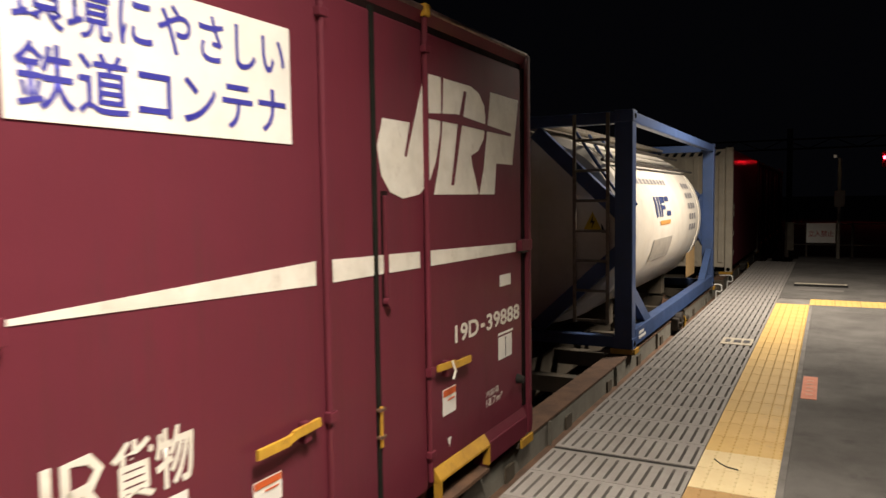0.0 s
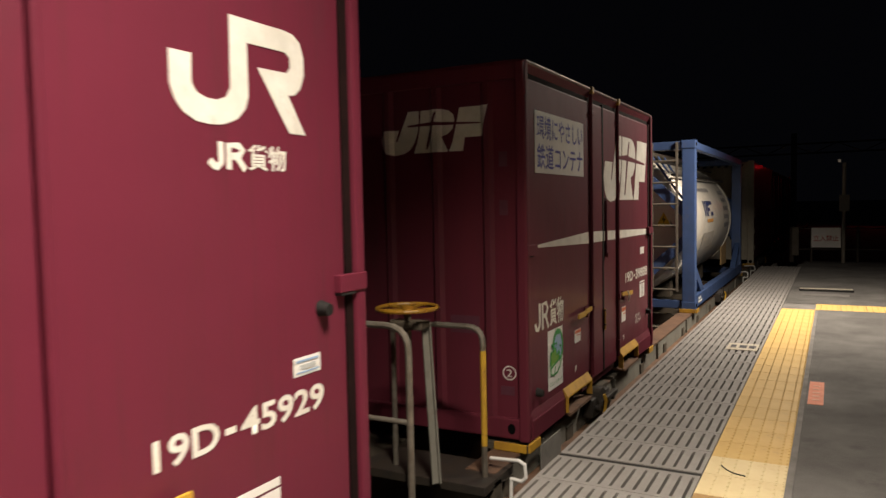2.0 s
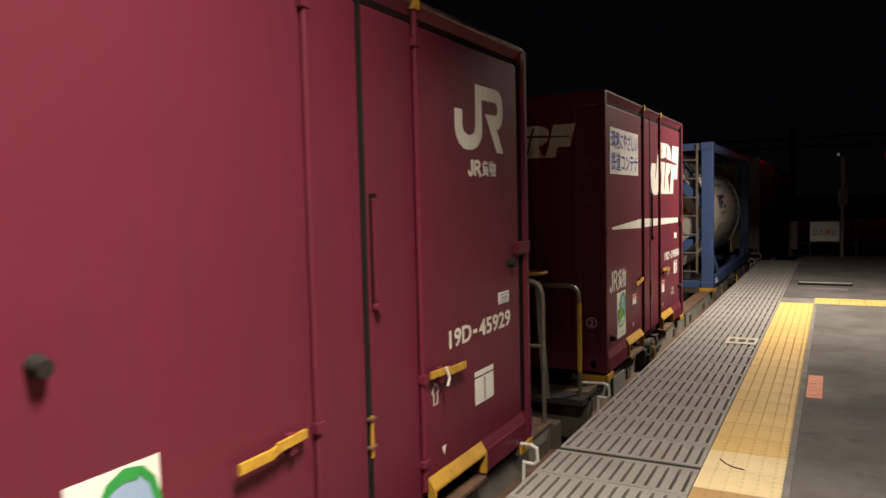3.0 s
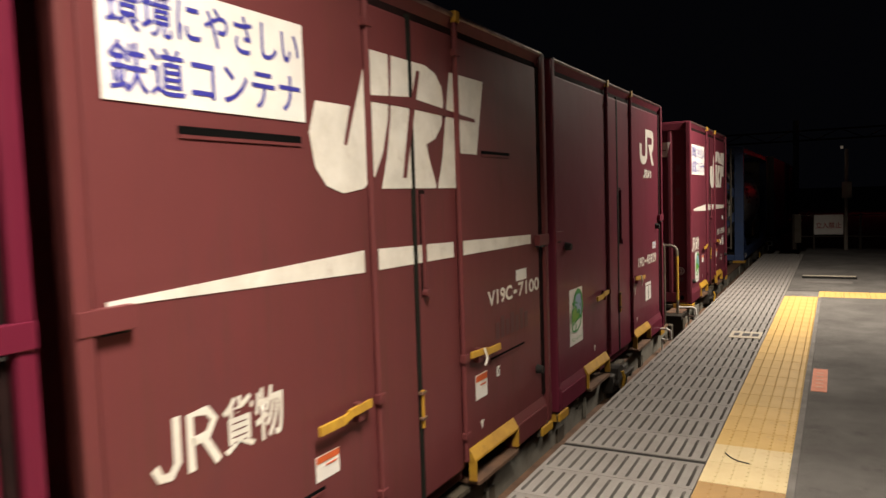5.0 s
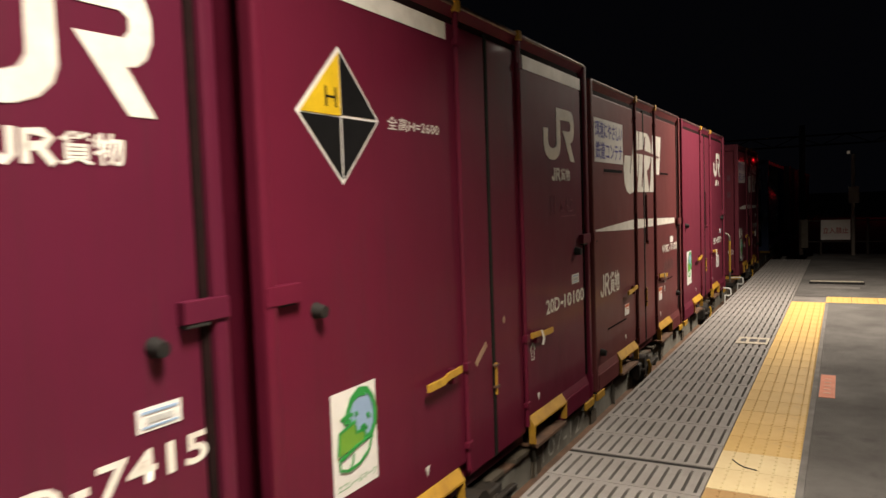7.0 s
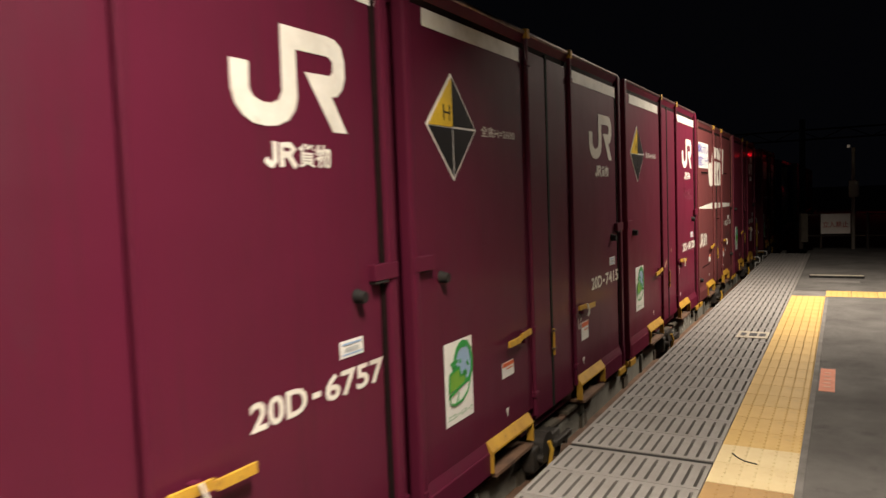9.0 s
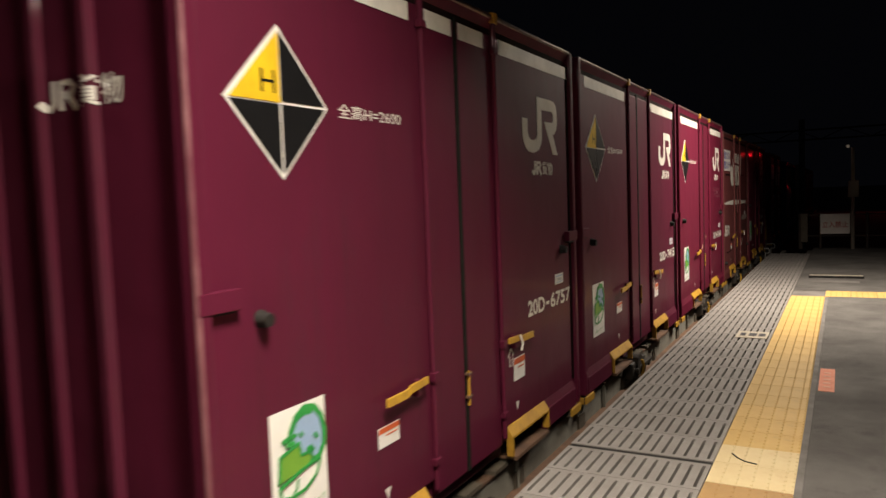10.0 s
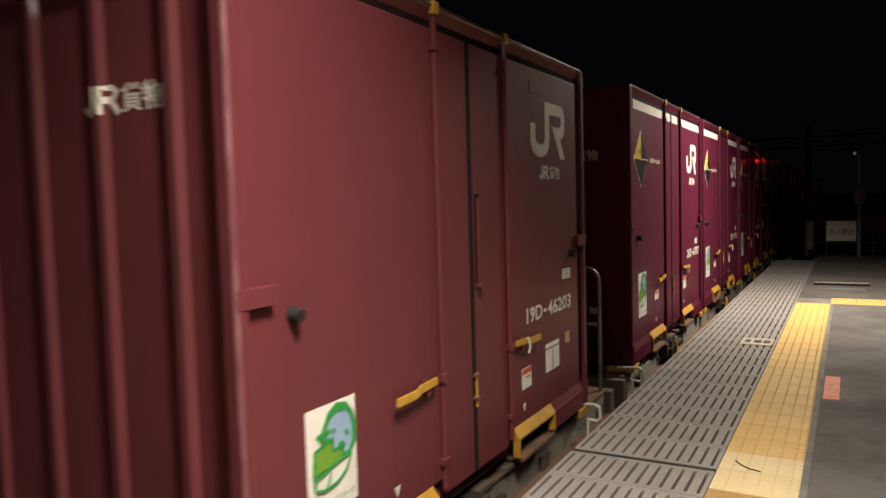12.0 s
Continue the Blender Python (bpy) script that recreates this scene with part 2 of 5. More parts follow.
def build_platform():
    ground = boxes("ground", ballast_mat, None, [(-400, 400, -300, 900, -1.5, -1.32)])
    tagged(ground, "dark ballast ground round the tracks", "ground", kind="structure")
    base = boxes("platform_wall", concrete, None, [(EDGE + 0.12, EDGE + 0.32, -14, FAR + 1.6, -1.33, -0.4), (GRATE + 0.01, 9, -14, FAR + 1.6, -0.16, -0.07), (GRATE - 0.12, GRATE - 0.02, -14, FAR + 1.6, -0.5, -0.072), (EDGE + 0.13, EDGE + 0.22, -14, FAR + 1.6, -0.42, -0.072)])
    tagged(base, "stained concrete platform edge wall", "platform", kind="structure")
    yard = boxes("pavement", asphalt, None, [(RIM + 0.002, 9, -14, 11.318, -0.068, 0), (GRATE + 0.004, 9, 11.322, FAR + 1.5, -0.068, 0)])
    tagged(yard, "patched dark asphalt platform surface", "pavement", kind="structure")
    # slotted resin boards along the edge
    pitch, n, slot = 0.3735, 13, 0.017
    width = GRATE - EDGE - 0.004
    step = width / n
    bm = bmesh.new()
    for i in range(n + 1):
        a = max(0.0, i * step - step / 2 + slot / 2)
        b = min(width, i * step + step / 2 - slot / 2)
        box(bm, a, b, 0.036, pitch - 0.036, -0.07, 0)
    box(bm, 0, width, 0.003, 0.036, -0.07, 0)
    box(bm, 0, width, pitch - 0.036, pitch - 0.003, -0.07, 0)
    edge = thing("platform_edge_grating", "grey slotted resin grating boards along the platform edge", "grating", kind="structure")
    first = part("board", bm, grating_mat, edge)
    rows = [4.04 + pitch * i for i in range(0, 36)] + [3.996 - pitch * (i + 1) for i in range(0, 36)]
    first.location = (EDGE, rows[0], 0)
    for y in rows[1:]:
        o = new("board", first.data)
        o.parent, o.location = edge, (EDGE, y, 0)
    joint = boxes("expansion_joint", rubber, None, [(EDGE + 0.004, GRATE - 0.006, 4.0, 4.036, -0.06, -0.003)])
    tagged(joint, "dark rubber expansion joint between the grating boards", "joint", kind="structure")
    # tactile paving with rows of studs
    strip = thing("tactile_paving", "worn yellow tactile warning tiles along the platform edge", "tactile paving", kind="structure")

    def tile(w, l, cols, lines):
        b2 = bmesh.new()
        box(b2, 0.001, w - 0.001, 0.001, l - 0.001, -0.03, -0.004)
        cuts = [0.003 + (w * 0.9 - 0.003) * i / cols for i in range(cols + 1)] + [w - 0.003]
        for x0, x1 in zip(cuts, cuts[1:]):
            box(b2, x0 + 0.0015, x1 - 0.0015, 0.0025, l - 0.0025, -0.005, 0.0)
            for j in range(lines):
                rod(b2, (x1 - 0.004, (j + 0.5) * l / lines, -0.001), (x1 - 0.004, (j + 0.5) * l / lines, 0.004), 0.010, 6, 0.006)
        return b2

    plain = part("tile", tile(TACT - GRATE, 0.29, 5, 5), tactile, strip)
    ys = [4.346 + 0.29 * i for i in range(22)] + [3.744 - 0.29 * (i + 1) for i in range(40)]
    plain.location = (GRATE, ys[0], 0.002)
    dirty = part("tile", tile(TACT - GRATE, 0.29, 5, 5), surface("soiled_tactile_tile", (0.42, 0.26, 0.1), (0.36, 0.22, 0.09), 3, 0.65, 0, 0.12, 90, stain=(0.25, 0.16, 0.09), amount=0.6), strip, "soiled brown tile")
    dirty.location = (GRATE, ys[22], 0.002)
    ys.remove(ys[22])
    for y in ys[1:]:
        o = new("tile", plain.data)
        o.parent, o.location = strip, (GRATE, y, 0.002)
    wide = part("tile", tile(TACT - GRATE, 0.301, 5, 5), tactile_pale, strip, "pale cream replacement tile")
    wide.location = (GRATE, 3.744, 0.003)
    o = new("tile", wide.data)
    o.parent, o.location = strip, (GRATE, 4.045, 0.003)
    cross_tile = part("tile", tile(0.30, 0.29, 4, 5), tactile, strip)
    cross_tile.location = (TACT, 10.735, 0.002)
    for i in range(0, 16):
        for j in range(2):
            if i or j:
                o = new("tile", cross_tile.data)
                o.parent, o.location = strip, (TACT + 0.30 * i, 10.735 + 0.29 * j, 0.002)
    bed = boxes("paving_bed", mortar, None, [(GRATE + 0.001, RIM, -14, 10.73, -0.066, -0.004), (GRATE + 0.001, TACT + 4.9, 10.73, 11.32, -0.069, -0.004)])
    tagged(bed, "grey mortar bed and rim of the tactile paving", "joint", kind="structure")


build_platform()


# ---- the train ----
TRACK = -2.967  # the track's middle
DECK = -0.12    # the height of the wagon decks
CLOCK = [0.5 * i for i in range(25)]
MOVING = []     # things that roll with the train, with their places in it


def rolls(ob, u, z):
    MOVING.append((ob, u, z))
    ob.matrix_basis = pose(TRACK, u, z)
    return ob


def double_mark(parent, plane, depth, x0, y0, w, h):
    """The big white mark: a hook that runs on into a bow with a leg."""
    hook = [(0, 0.58), (0.14, 0.58), (0.135, 0.335), (0.165, 0.262), (0.232, 0.224), (0.301, 0.222), (0.366, 0.26), (0.398, 0.346), (0.405, 1.0)]
    bow = [(0.83, 1.0), (0.91, 0.985), (0.97, 0.92), (1.0, 0.78), (1.0, 0.6), (0.965, 0.46), (0.91, 0.385), (0.855, 0.37)]
    leg = [(1.0, 0.0), (0.855, 0.0), (0.605, 0.582), (0.85, 0.59), (0.878, 0.65), (0.878, 0.74), (0.838, 0.79), (0.53, 0.785)]
    back = [(0.53, 0.3), (0.504, 0.178), (0.441, 0.075), (0.345, 0.014), (0.26, 0.0), (0.158, 0.014), (0.075, 0.082), (0.026, 0.176), (0.0, 0.3)]
    bm = bmesh.new()
    poly(bm, [(x0 + x * w, y0 + y * h) for x, y in hook + bow + leg + back], plane, depth)
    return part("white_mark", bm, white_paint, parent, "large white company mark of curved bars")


def slanted_mark(parent, plane, depth, x0, y0, w, h, mat):
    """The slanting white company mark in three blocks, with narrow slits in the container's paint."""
    P = lambda pts: [(x0 + x * w, y0 + y * h) for x, y in pts]
    blocks = [
        [(0.03, 0.585), (0.173, 0.585), (0.14, 0.325), (0.155, 0.315), (0.266, 1.0), (0.367, 1.0), (0.366, 0.75), (0.355, 0.52), (0.325, 0.29), (0.28, 0.12), (0.22, 0.03), (0.13, 0.0), (0.06, 0.05), (0.018, 0.17), (0.0, 0.38)],
        [(0.386, 1.0), (0.582, 1.0), (0.645, 0.955), (0.685, 0.86), (0.695, 0.74), (0.68, 0.55), (0.632, 0.43), (0.576, 0.38), (0.588, 0.28), (0.632, 0.05), (0.626, 0.03), (0.315, 0.03), (0.348, 0.27), (0.372, 0.54)],
        [(0.742, 1.0), (1.0, 1.0), (0.935, 0.33), (0.786, 0.33), (0.767, 0.03), (0.642, 0.03), (0.678, 0.26), (0.712, 0.65)],
    ]
    bm = bmesh.new()
    for b in blocks:
        poly(bm, P(b), plane, depth)
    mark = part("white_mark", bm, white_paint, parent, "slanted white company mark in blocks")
    bm = bmesh.new()
    poly(bm, P([(0.256, 0.68), (0.474, 0.725), (0.924, 0.645), (0.924, 0.615), (0.473, 0.64), (0.264, 0.642)]), plane, depth + 0.002, 0.0015)
    poly(bm, P([(0.526, 0.94), (0.545, 0.94), (0.507, 0.62), (0.447, 0.11), (0.428, 0.11), (0.48, 0.65)]), plane, depth + 0.0021, 0.0016)
    part("mark_slit", bm, mat, mark)
    return mark


def small_mark(parent, plane, depth, x0, x1, y0, y1):
    """Two joined bars of the company mark, then the word for freight."""
    w = x1 - x0
    bm = bmesh.new()
    h, a = y1 - y0, 0.03 * w + 0.012
    stroke(bm, [(x0 + 0.02, y0 + 0.3 * h), (x0 + 0.04, y0 + 0.1 * h), (x0 + 0.13 * w, y0 + 0.07 * h), (x0 + 0.18 * w, y0 + 0.25 * h), (x0 + 0.18 * w, y1)], a, plane, depth)
    stroke(bm, [(x0 + 0.27 * w, y0), (x0 + 0.27 * w, y1 - a * 0.4), (x0 + 0.39 * w, y1 - a * 0.4), (x0 + 0.44 * w, y0 + 0.75 * h), (x0 + 0.39 * w, y0 + 0.52 * h), (x0 + 0.28 * w, y0 + 0.48 * h)], a, plane, depth)
    stroke(bm, [(x0 + 0.36 * w, y0 + 0.5 * h), (x0 + 0.46 * w, y0)], a, plane, depth + 0.0005)
    return [part("company_mark", bm, white_paint, parent),
            words("lettering", "貨物", white_paint, parent, plane, depth + 0.002, x0 + 0.5 * w, x1, y0, y1, 0.02)]


def ellipse(cx, cy, rx, ry, n=28, a0=0.0, a1=2 * math.pi):
    return [(cx + rx * math.cos(a0 + (a1 - a0) * i / n), cy + ry * math.sin(a0 + (a1 - a0) * i / n)) for i in range(n)]


def eco_sticker(parent, d, y0, z0):
    w, h = 0.31, 0.43
    st = plate("sticker", board_white, parent, SIDE, d, y0, y0 + w, z0, z0 + h, "white environmental sticker with green and blue drawing")
    d += 0.003
    P = lambda pts: [(y0 + x * w, z0 + y * h) for x, y in pts]
    bm = bmesh.new()
    poly(bm, P([(0.34, 0.62), (0.36, 0.74), (0.46, 0.87), (0.62, 0.94), (0.8, 0.9), (0.92, 0.76), (0.93, 0.62), (0.86, 0.5), (0.7, 0.49), (0.5, 0.58)]), SIDE, d)
    part("blue_drawing", bm, sky_ink, st, "pale blue globe")
    bm = bmesh.new()
    arc = [(0.3, 0.68), (0.34, 0.79), (0.44, 0.9), (0.6, 0.96), (0.78, 0.935), (0.9, 0.84), (0.955, 0.7), (0.94, 0.57), (0.84, 0.475), (0.66, 0.46)]
    stroke(bm, P(arc), 0.026, SIDE, d + 0.0024)
    stroke(bm, P([(0.4, 0.88), (0.58, 0.93), (0.74, 0.91)]), 0.026, SIDE, d + 0.0028)
    for k, pts in enumerate(([(0.18, 0.735), (0.3, 0.755), (0.44, 0.75)], [(0.24, 0.7), (0.4, 0.69)], [(0.5, 0.76), (0.54, 0.72)], [(0.76, 0.7), (0.82, 0.65)], [(0.6, 0.58), (0.68, 0.6), (0.74, 0.55)])):
        stroke(bm, P(pts), 0.016, SIDE, d + 0.0032 + 0.0002 * k)
    stroke(bm, P([(0.1, 0.4), (0.13, 0.62), (0.48, 0.675), (0.5, 0.56), (0.66, 0.56), (0.74, 0.46), (0.5, 0.43), (0.1, 0.36)]), 0.014, SIDE, d + 0.0044)
    stroke(bm, P([(0.11, 0.36), (0.13, 0.27), (0.3, 0.235), (0.55, 0.25), (0.76, 0.33), (0.86, 0.46)]), 0.012, SIDE, d + 0.0046)
    stroke(bm, P([(0.42, 0.37), (0.4, 0.3), (0.34, 0.25)]), 0.01, SIDE, d + 0.0048)
    part("green_drawing", bm, green_ink, st, "dark green outlines")
    bm = bmesh.new()
    poly(bm, P([(0.12, 0.4), (0.14, 0.61), (0.46, 0.66), (0.5, 0.56), (0.66, 0.55), (0.72, 0.47), (0.5, 0.44)]), SIDE, d + 0.0022)
    part("leaf_drawing", bm, surface("leaf_green_ink", (0.13, 0.31, 0.03), (0.17, 0.36, 0.04), 14, 0.45), st, "yellow-green leaf block")
    words("small_print", "エコレールマーク", green_ink, st, SIDE, d, y0 + 0.08 * w, y0 + 0.94 * w, z0 + 0.06 * h, z0 + 0.13 * h, 0.01)
    return st


def tag_card(parent, d, y0, y1, z0, z1, head=True):
    st = plate("tag_card", board_white, parent, SIDE, d, y0, y1, z0, z1, "white instruction card")
    h = z1 - z0
    if head:
        plate("card_head", orange_paint, st, SIDE, d + 0.0025, y0 + 0.004, y1 - 0.004, z1 - 0.28 * h, z1 - 0.03 * h, "orange heading bar")
        plate("card_line", orange_paint, st, SIDE, d + 0.0025, y0 + 0.06 * (y1 - y0) + 0.05, y1 - 0.02, z1 - 0.48 * h, z1 - 0.42 * h)
    else:
        plate("card_line", ink, st, SIDE, d + 0.0025, (y0 + y1) / 2 - 0.004, (y0 + y1) / 2 + 0.004, z0 + 0.01, z1 - 0.01)
    return st


RIBS = (-0.985, -0.6, -0.215, 0.17, 0.555, 0.94)  # upright ribs of an end wall
DENSE = (-1.05, -0.75, -0.45, -0.15, 0.155, 0.455, 0.74)  # those of the tall containers
RIB = (0.018, 0.046)                              # half widths of a rib's crest and foot
SHEET, CREST = 0.036, 0.012                       # how deep sheet and crest lie behind the end


def on_ribs(ob, ribs):
    """Lays flat lettering of a rear end onto the ribbed sheet."""
    bm = bmesh.new()
    bm.from_mesh(ob.data)
    for x in ribs:
        for e in (-RIB[1], -RIB[0], RIB[0], RIB[1]):
            bmesh.ops.bisect_plane(bm, geom=bm.verts[:] + bm.edges[:] + bm.faces[:], plane_co=(x + e, 0, 0), plane_no=(1, 0, 0))
    for v in bm.verts:
        gap = min(abs(v.co.x - x) for x in ribs)
        k = min(1.0, max(0.0, (gap - RIB[0]) / (RIB[1] - RIB[0])))
        v.co.y += CREST + (SHEET - CREST) * k - 0.003
    bm.to_mesh(ob.data)
    bm.free()
    return ob


def freight_container(label, mat, near, far, height, style, number, decals, inset=0.0, worn=False):
    """A twelve-foot container with two side doors on lock rods. Lengths run from its rear end, heights from the platform."""
    L, hw = far - near, 1.225
    c = thing("freight_container", label, "container", "containers of the train")
    Y = lambda y: y + inset - L / 2
    Z = lambda z: z - DECK
    top = height
    panel = 1.198
    # steel shell: roof, floor frame, posts and rails
    bm = bmesh.new()
    box(bm, -panel + 0.02, panel - 0.03, -L / 2 + 0.05, L / 2 - 0.05, 0.10, top - 0.03)
    part("shell", bm, mat, c)
    for sx in (-1, 1):
        for sy in (-1, 1):
            x0, x1 = sorted((sx * hw, sx * (hw - 0.075)))
            y0, y1 = sorted((sy * L / 2, sy * (L / 2 - 0.062)))
            bm = bmesh.new()
            box(bm, x0, x1, y0, y1, 0.02, top - 0.004, 0.016)
            post = part("corner_post", bm, mat, c)
            # rubbed corner edge; its pale rod also carries the lamp's highlight as colour
            if worn and sx > 0 > sy:
                bm = bmesh.new()
                rod(bm, (hw - 0.011, -L / 2 + 0.011, 0.2), (hw - 0.011, -L / 2 + 0.011, top - 0.05), 0.0125, 8)
                part("worn_edge", bm, rubbed_glint, post, "rubbed corner edge with its highlight painted pale", smooth=True)
    for sx in (-1, 1):
        # the rail under the roof leans inwards, with a rounded lip above it, its glint painted pale
        bm = bmesh.new()
        vs = [bm.verts.new((sx * x, y, z)) for y in (-L / 2 + 0.05, L / 2 - 0.05) for x, z in ((hw - 0.012, top - 0.022), (hw - 0.1, top - 0.022), (hw - 0.1, top - 0.1), (hw - 0.055, top - 0.1))]
        for f in ((0, 1, 2, 3), (7, 6, 5, 4), (0, 3, 7, 4), (3, 2, 6, 7), (0, 4, 5, 1), (1, 5, 6, 2)):
            bm.faces.new([vs[i] for i in f])
        rail = part("top_rail", bm, mat, c)
        bm = bmesh.new()
        rod(bm, (sx * (hw - 0.02), -L / 2 + 0.04, top - 0.008), (sx * (hw - 0.02), L / 2 - 0.04, top - 0.008), 0.016, 10)
        part("roof_lip", bm, worn_edge, rail, "rounded roof lip with the lamp's glint in its pale colour", smooth=True)
    bm = bmesh.new()
    box(bm, -hw + 0.03, hw - 0.03, -L / 2 + 0.02, L / 2 - 0.02, top - 0.03, top + 0.005, 0.01)
    part("roof", bm, mat, c)
    # bottom sill with a sloping ledge, broken by two fork pockets
    pk = [(Y(0.68), Y(1.27)), (Y(2.28), Y(2.87))]
    cuts = [-L / 2 + 0.085, pk[0][0], pk[0][1], pk[1][0], pk[1][1], L / 2 - 0.085]
    for sx in (-1, 1):
        for a, b in ((cuts[0], cuts[1]), (cuts[2], cuts[3]), (cuts[4], cuts[5])):
            bm = bmesh.new()
            x0, x1 = sorted((sx * (hw - 0.005), sx * (hw - 0.1)))
            if (a, b) == (cuts[2], cuts[3]):
                box(bm, *sorted((sx * (hw - 0.075), sx * (hw - 0.13))), a, b, 0.03, 0.15, 0.01)
                part("bottom_sill", bm, mat, c)
                continue
            box(bm, x0, x1, a, b, 0.015, 0.15, 0.01)
            vs = [bm.verts.new((sx * x, y, z)) for y in (a, b) for x, z in ((hw - 0.008, 0.14), (hw - 0.07, 0.14), (hw - 0.07, 0.215), (hw - 0.03, 0.215))]
            for f in ((0, 1, 2, 3), (7, 6, 5, 4), (0, 3, 7, 4), (3, 2, 6, 7), (0, 4, 5, 1)):
                bm.faces.new([vs[i] for i in f])
            part("bottom_sill", bm, mat, c)
    for a, b in pk:
        bm = bmesh.new()
        vs = [bm.verts.new((x, y, z)) for y in (a - 0.015, b + 0.015) for x, z in ((hw + 0.012, 0.138), (hw - 0.07, 0.138), (hw - 0.07, 0.206), (hw - 0.024, 0.206), (hw + 0.012, 0.15))]
        for f in ((0, 1, 2, 3, 4), (9, 8, 7, 6, 5), (0, 4, 9, 5), (4, 3, 8, 9), (3, 2, 7, 8), (0, 5, 6, 1)):
            bm.faces.new([vs[i] for i in f])
        box(bm, hw - 0.03, hw + 0.014, a - 0.012, a + 0.002, 0.03, 0.1375)
        box(bm, hw - 0.03, hw + 0.014, b - 0.002, b + 0.012, 0.03, 0.1375)
        bmesh.ops.recalc_face_normals(bm, faces=bm.faces[:])
        part("fork_pocket", bm, worn_yellow, c, "worn yellow fork pocket lip")
        boxes("pocket_plate", rust, c, [(hw - 0.35, hw + 0.02, a + 0.014, b - 0.014, 0.0, 0.02)])
    # ends: pressed steel with upright ribs between two beams
    for sy in (-1, 1):
        bm = bmesh.new()
        y0, y1 = sorted((sy * (L / 2 - SHEET), sy * (L / 2 - 0.07)))
        box(bm, -hw + 0.055, hw - 0.055, y0, y1, 0.06, top - 0.02)
        wall = part("end_wall", bm, mat, c)
        boxes("end_beam", mat, c, [(-hw + 0.06, hw - 0.06, *sorted((sy * (L / 2 - 0.012), sy * (L / 2 - 0.05))), 0.03, 0.17)], 0.012)
        boxes("end_beam", mat, c, [(-hw + 0.06, hw - 0.06, *sorted((sy * (L / 2 - 0.012), sy * (L / 2 - 0.05))), top - 0.12, top - 0.01)], 0.012)
        bm = bmesh.new()
        vs = [bm.verts.new((dx, sy * (L / 2 - dy), z)) for z in (0.171, top - 0.121) for dx, dy in ((-RIB[1], SHEET + 0.001), (-RIB[0], CREST), (RIB[0], CREST), (RIB[1], SHEET + 0.001))]
        for f in ((0, 1, 5, 4), (1, 2, 6, 5), (2, 3, 7, 6), (0, 3, 2, 1), (4, 5, 6, 7)):
            bm.faces.new([vs[i2] for i2 in f])
        rib = part("rib", bm, mat, wall)
        ribs = RIBS if height < 2.6 else DENSE
        rib.location.x = ribs[0]
        for x in ribs[1:]:
            o = new("rib", rib.data)
            o.parent, o.location.x = wall, x
    for sx in (-1, 1):
        bm = bmesh.new()
        poly(bm, ellipse(sx * (hw - 0.13), 0.1, 0.028, 0.036, 12), REAR, L / 2 - 0.0115)
        part("corner_hole", bm, slot_black, c)
    # two door leaves, seal, lock rods and handles
    gask = Y(1.765)
    r1, r2 = Y(1.39), Y(2.215)
    for a, b in ((-L / 2 + 0.078, r1 + 0.008), (r1 + 0.02, gask - 0.014), (gask + 0.014, r2 - 0.008), (r2 + 0.004, L / 2 - (0.115 if height < 2.6 else 0.1))):
        bm = bmesh.new()
        inner = abs(a - r1) < 0.1 or abs(b - r2) < 0.1
        box(bm, panel - 0.05, panel, a, b, 0.115 if inner else 0.2, top - 0.108, 0.012)
        part("door", bm, mat, c)
    # dark strip under the top rail, its shade painted in
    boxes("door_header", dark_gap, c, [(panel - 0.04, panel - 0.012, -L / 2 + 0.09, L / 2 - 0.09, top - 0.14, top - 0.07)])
    boxes("door_seal", seal, c, [(panel - 0.04, panel + 0.004, gask - 0.0155, gask + 0.0155, 0.12, top - 0.09)])
    for y in (r1, r2):
        bm = bmesh.new()
        rod(bm, (panel + 0.012, y, 0.16), (panel + 0.012, y, top - 0.03), 0.0155, 10)
        for z in (0.3, top - 0.2):
            box(bm, panel - 0.002, panel + 0.032, y - 0.027, y + 0.027, z - 0.018, z + 0.018, 0.005)
        part("lock_rod", bm, mat, c, smooth=False)
        bm = bmesh.new()
        box(bm, panel - 0.01, panel + 0.036, y - 0.024, y + 0.024, top - 0.045, top + 0.014, 0.006)
        part("rod_cap", bm, worn_yellow, c, "yellow rod cap")
    for y, sgn in ((r1, -1), (r2, 1)):
        hz = Z(0.6)
        o = y + sgn * (0.05 if sgn > 0 else 0.095)
        bm = bmesh.new()
        beam(bm, (panel + 0.034, o, hz + 0.012), (panel + 0.042, o + sgn * 0.17, hz + 0.008), 0.014, 0.034)
        beam(bm, (panel + 0.042, o + sgn * 0.16, hz + 0.006), (panel + 0.039, o + sgn * 0.2, hz - 0.006), 0.014, 0.03)
        beam(bm, (panel + 0.039, o + sgn * 0.19, hz - 0.006), (panel + 0.042, o + sgn * 0.36, hz - 0.006), 0.014, 0.036)
        h = part("handle", bm, yellow_paint, c, "yellow lock handle")
        bm = bmesh.new()
        box(bm, panel, panel + 0.034, y + sgn * 0.165 - 0.02, y + sgn * 0.165 + 0.02, hz - 0.05, hz + 0.03, 0.005)
        part("handle_bracket", bm, mat, h)
        boxes("handle_pivot", mat, h, [(panel, panel + 0.036, y - 0.024, y + 0.024, hz - 0.02, hz + 0.026)], 0.005)
        if sgn > 0:
            bm = bmesh.new()
            tube(bm, [(panel + 0.065, y + 0.15, hz + 0.035), (panel + 0.075, y + 0.165, hz - 0.02), (panel + 0.07, y + 0.15, hz - 0.06)], 0.0065)
            part("seal_tag", bm, white_paint, h, "white plastic seal")
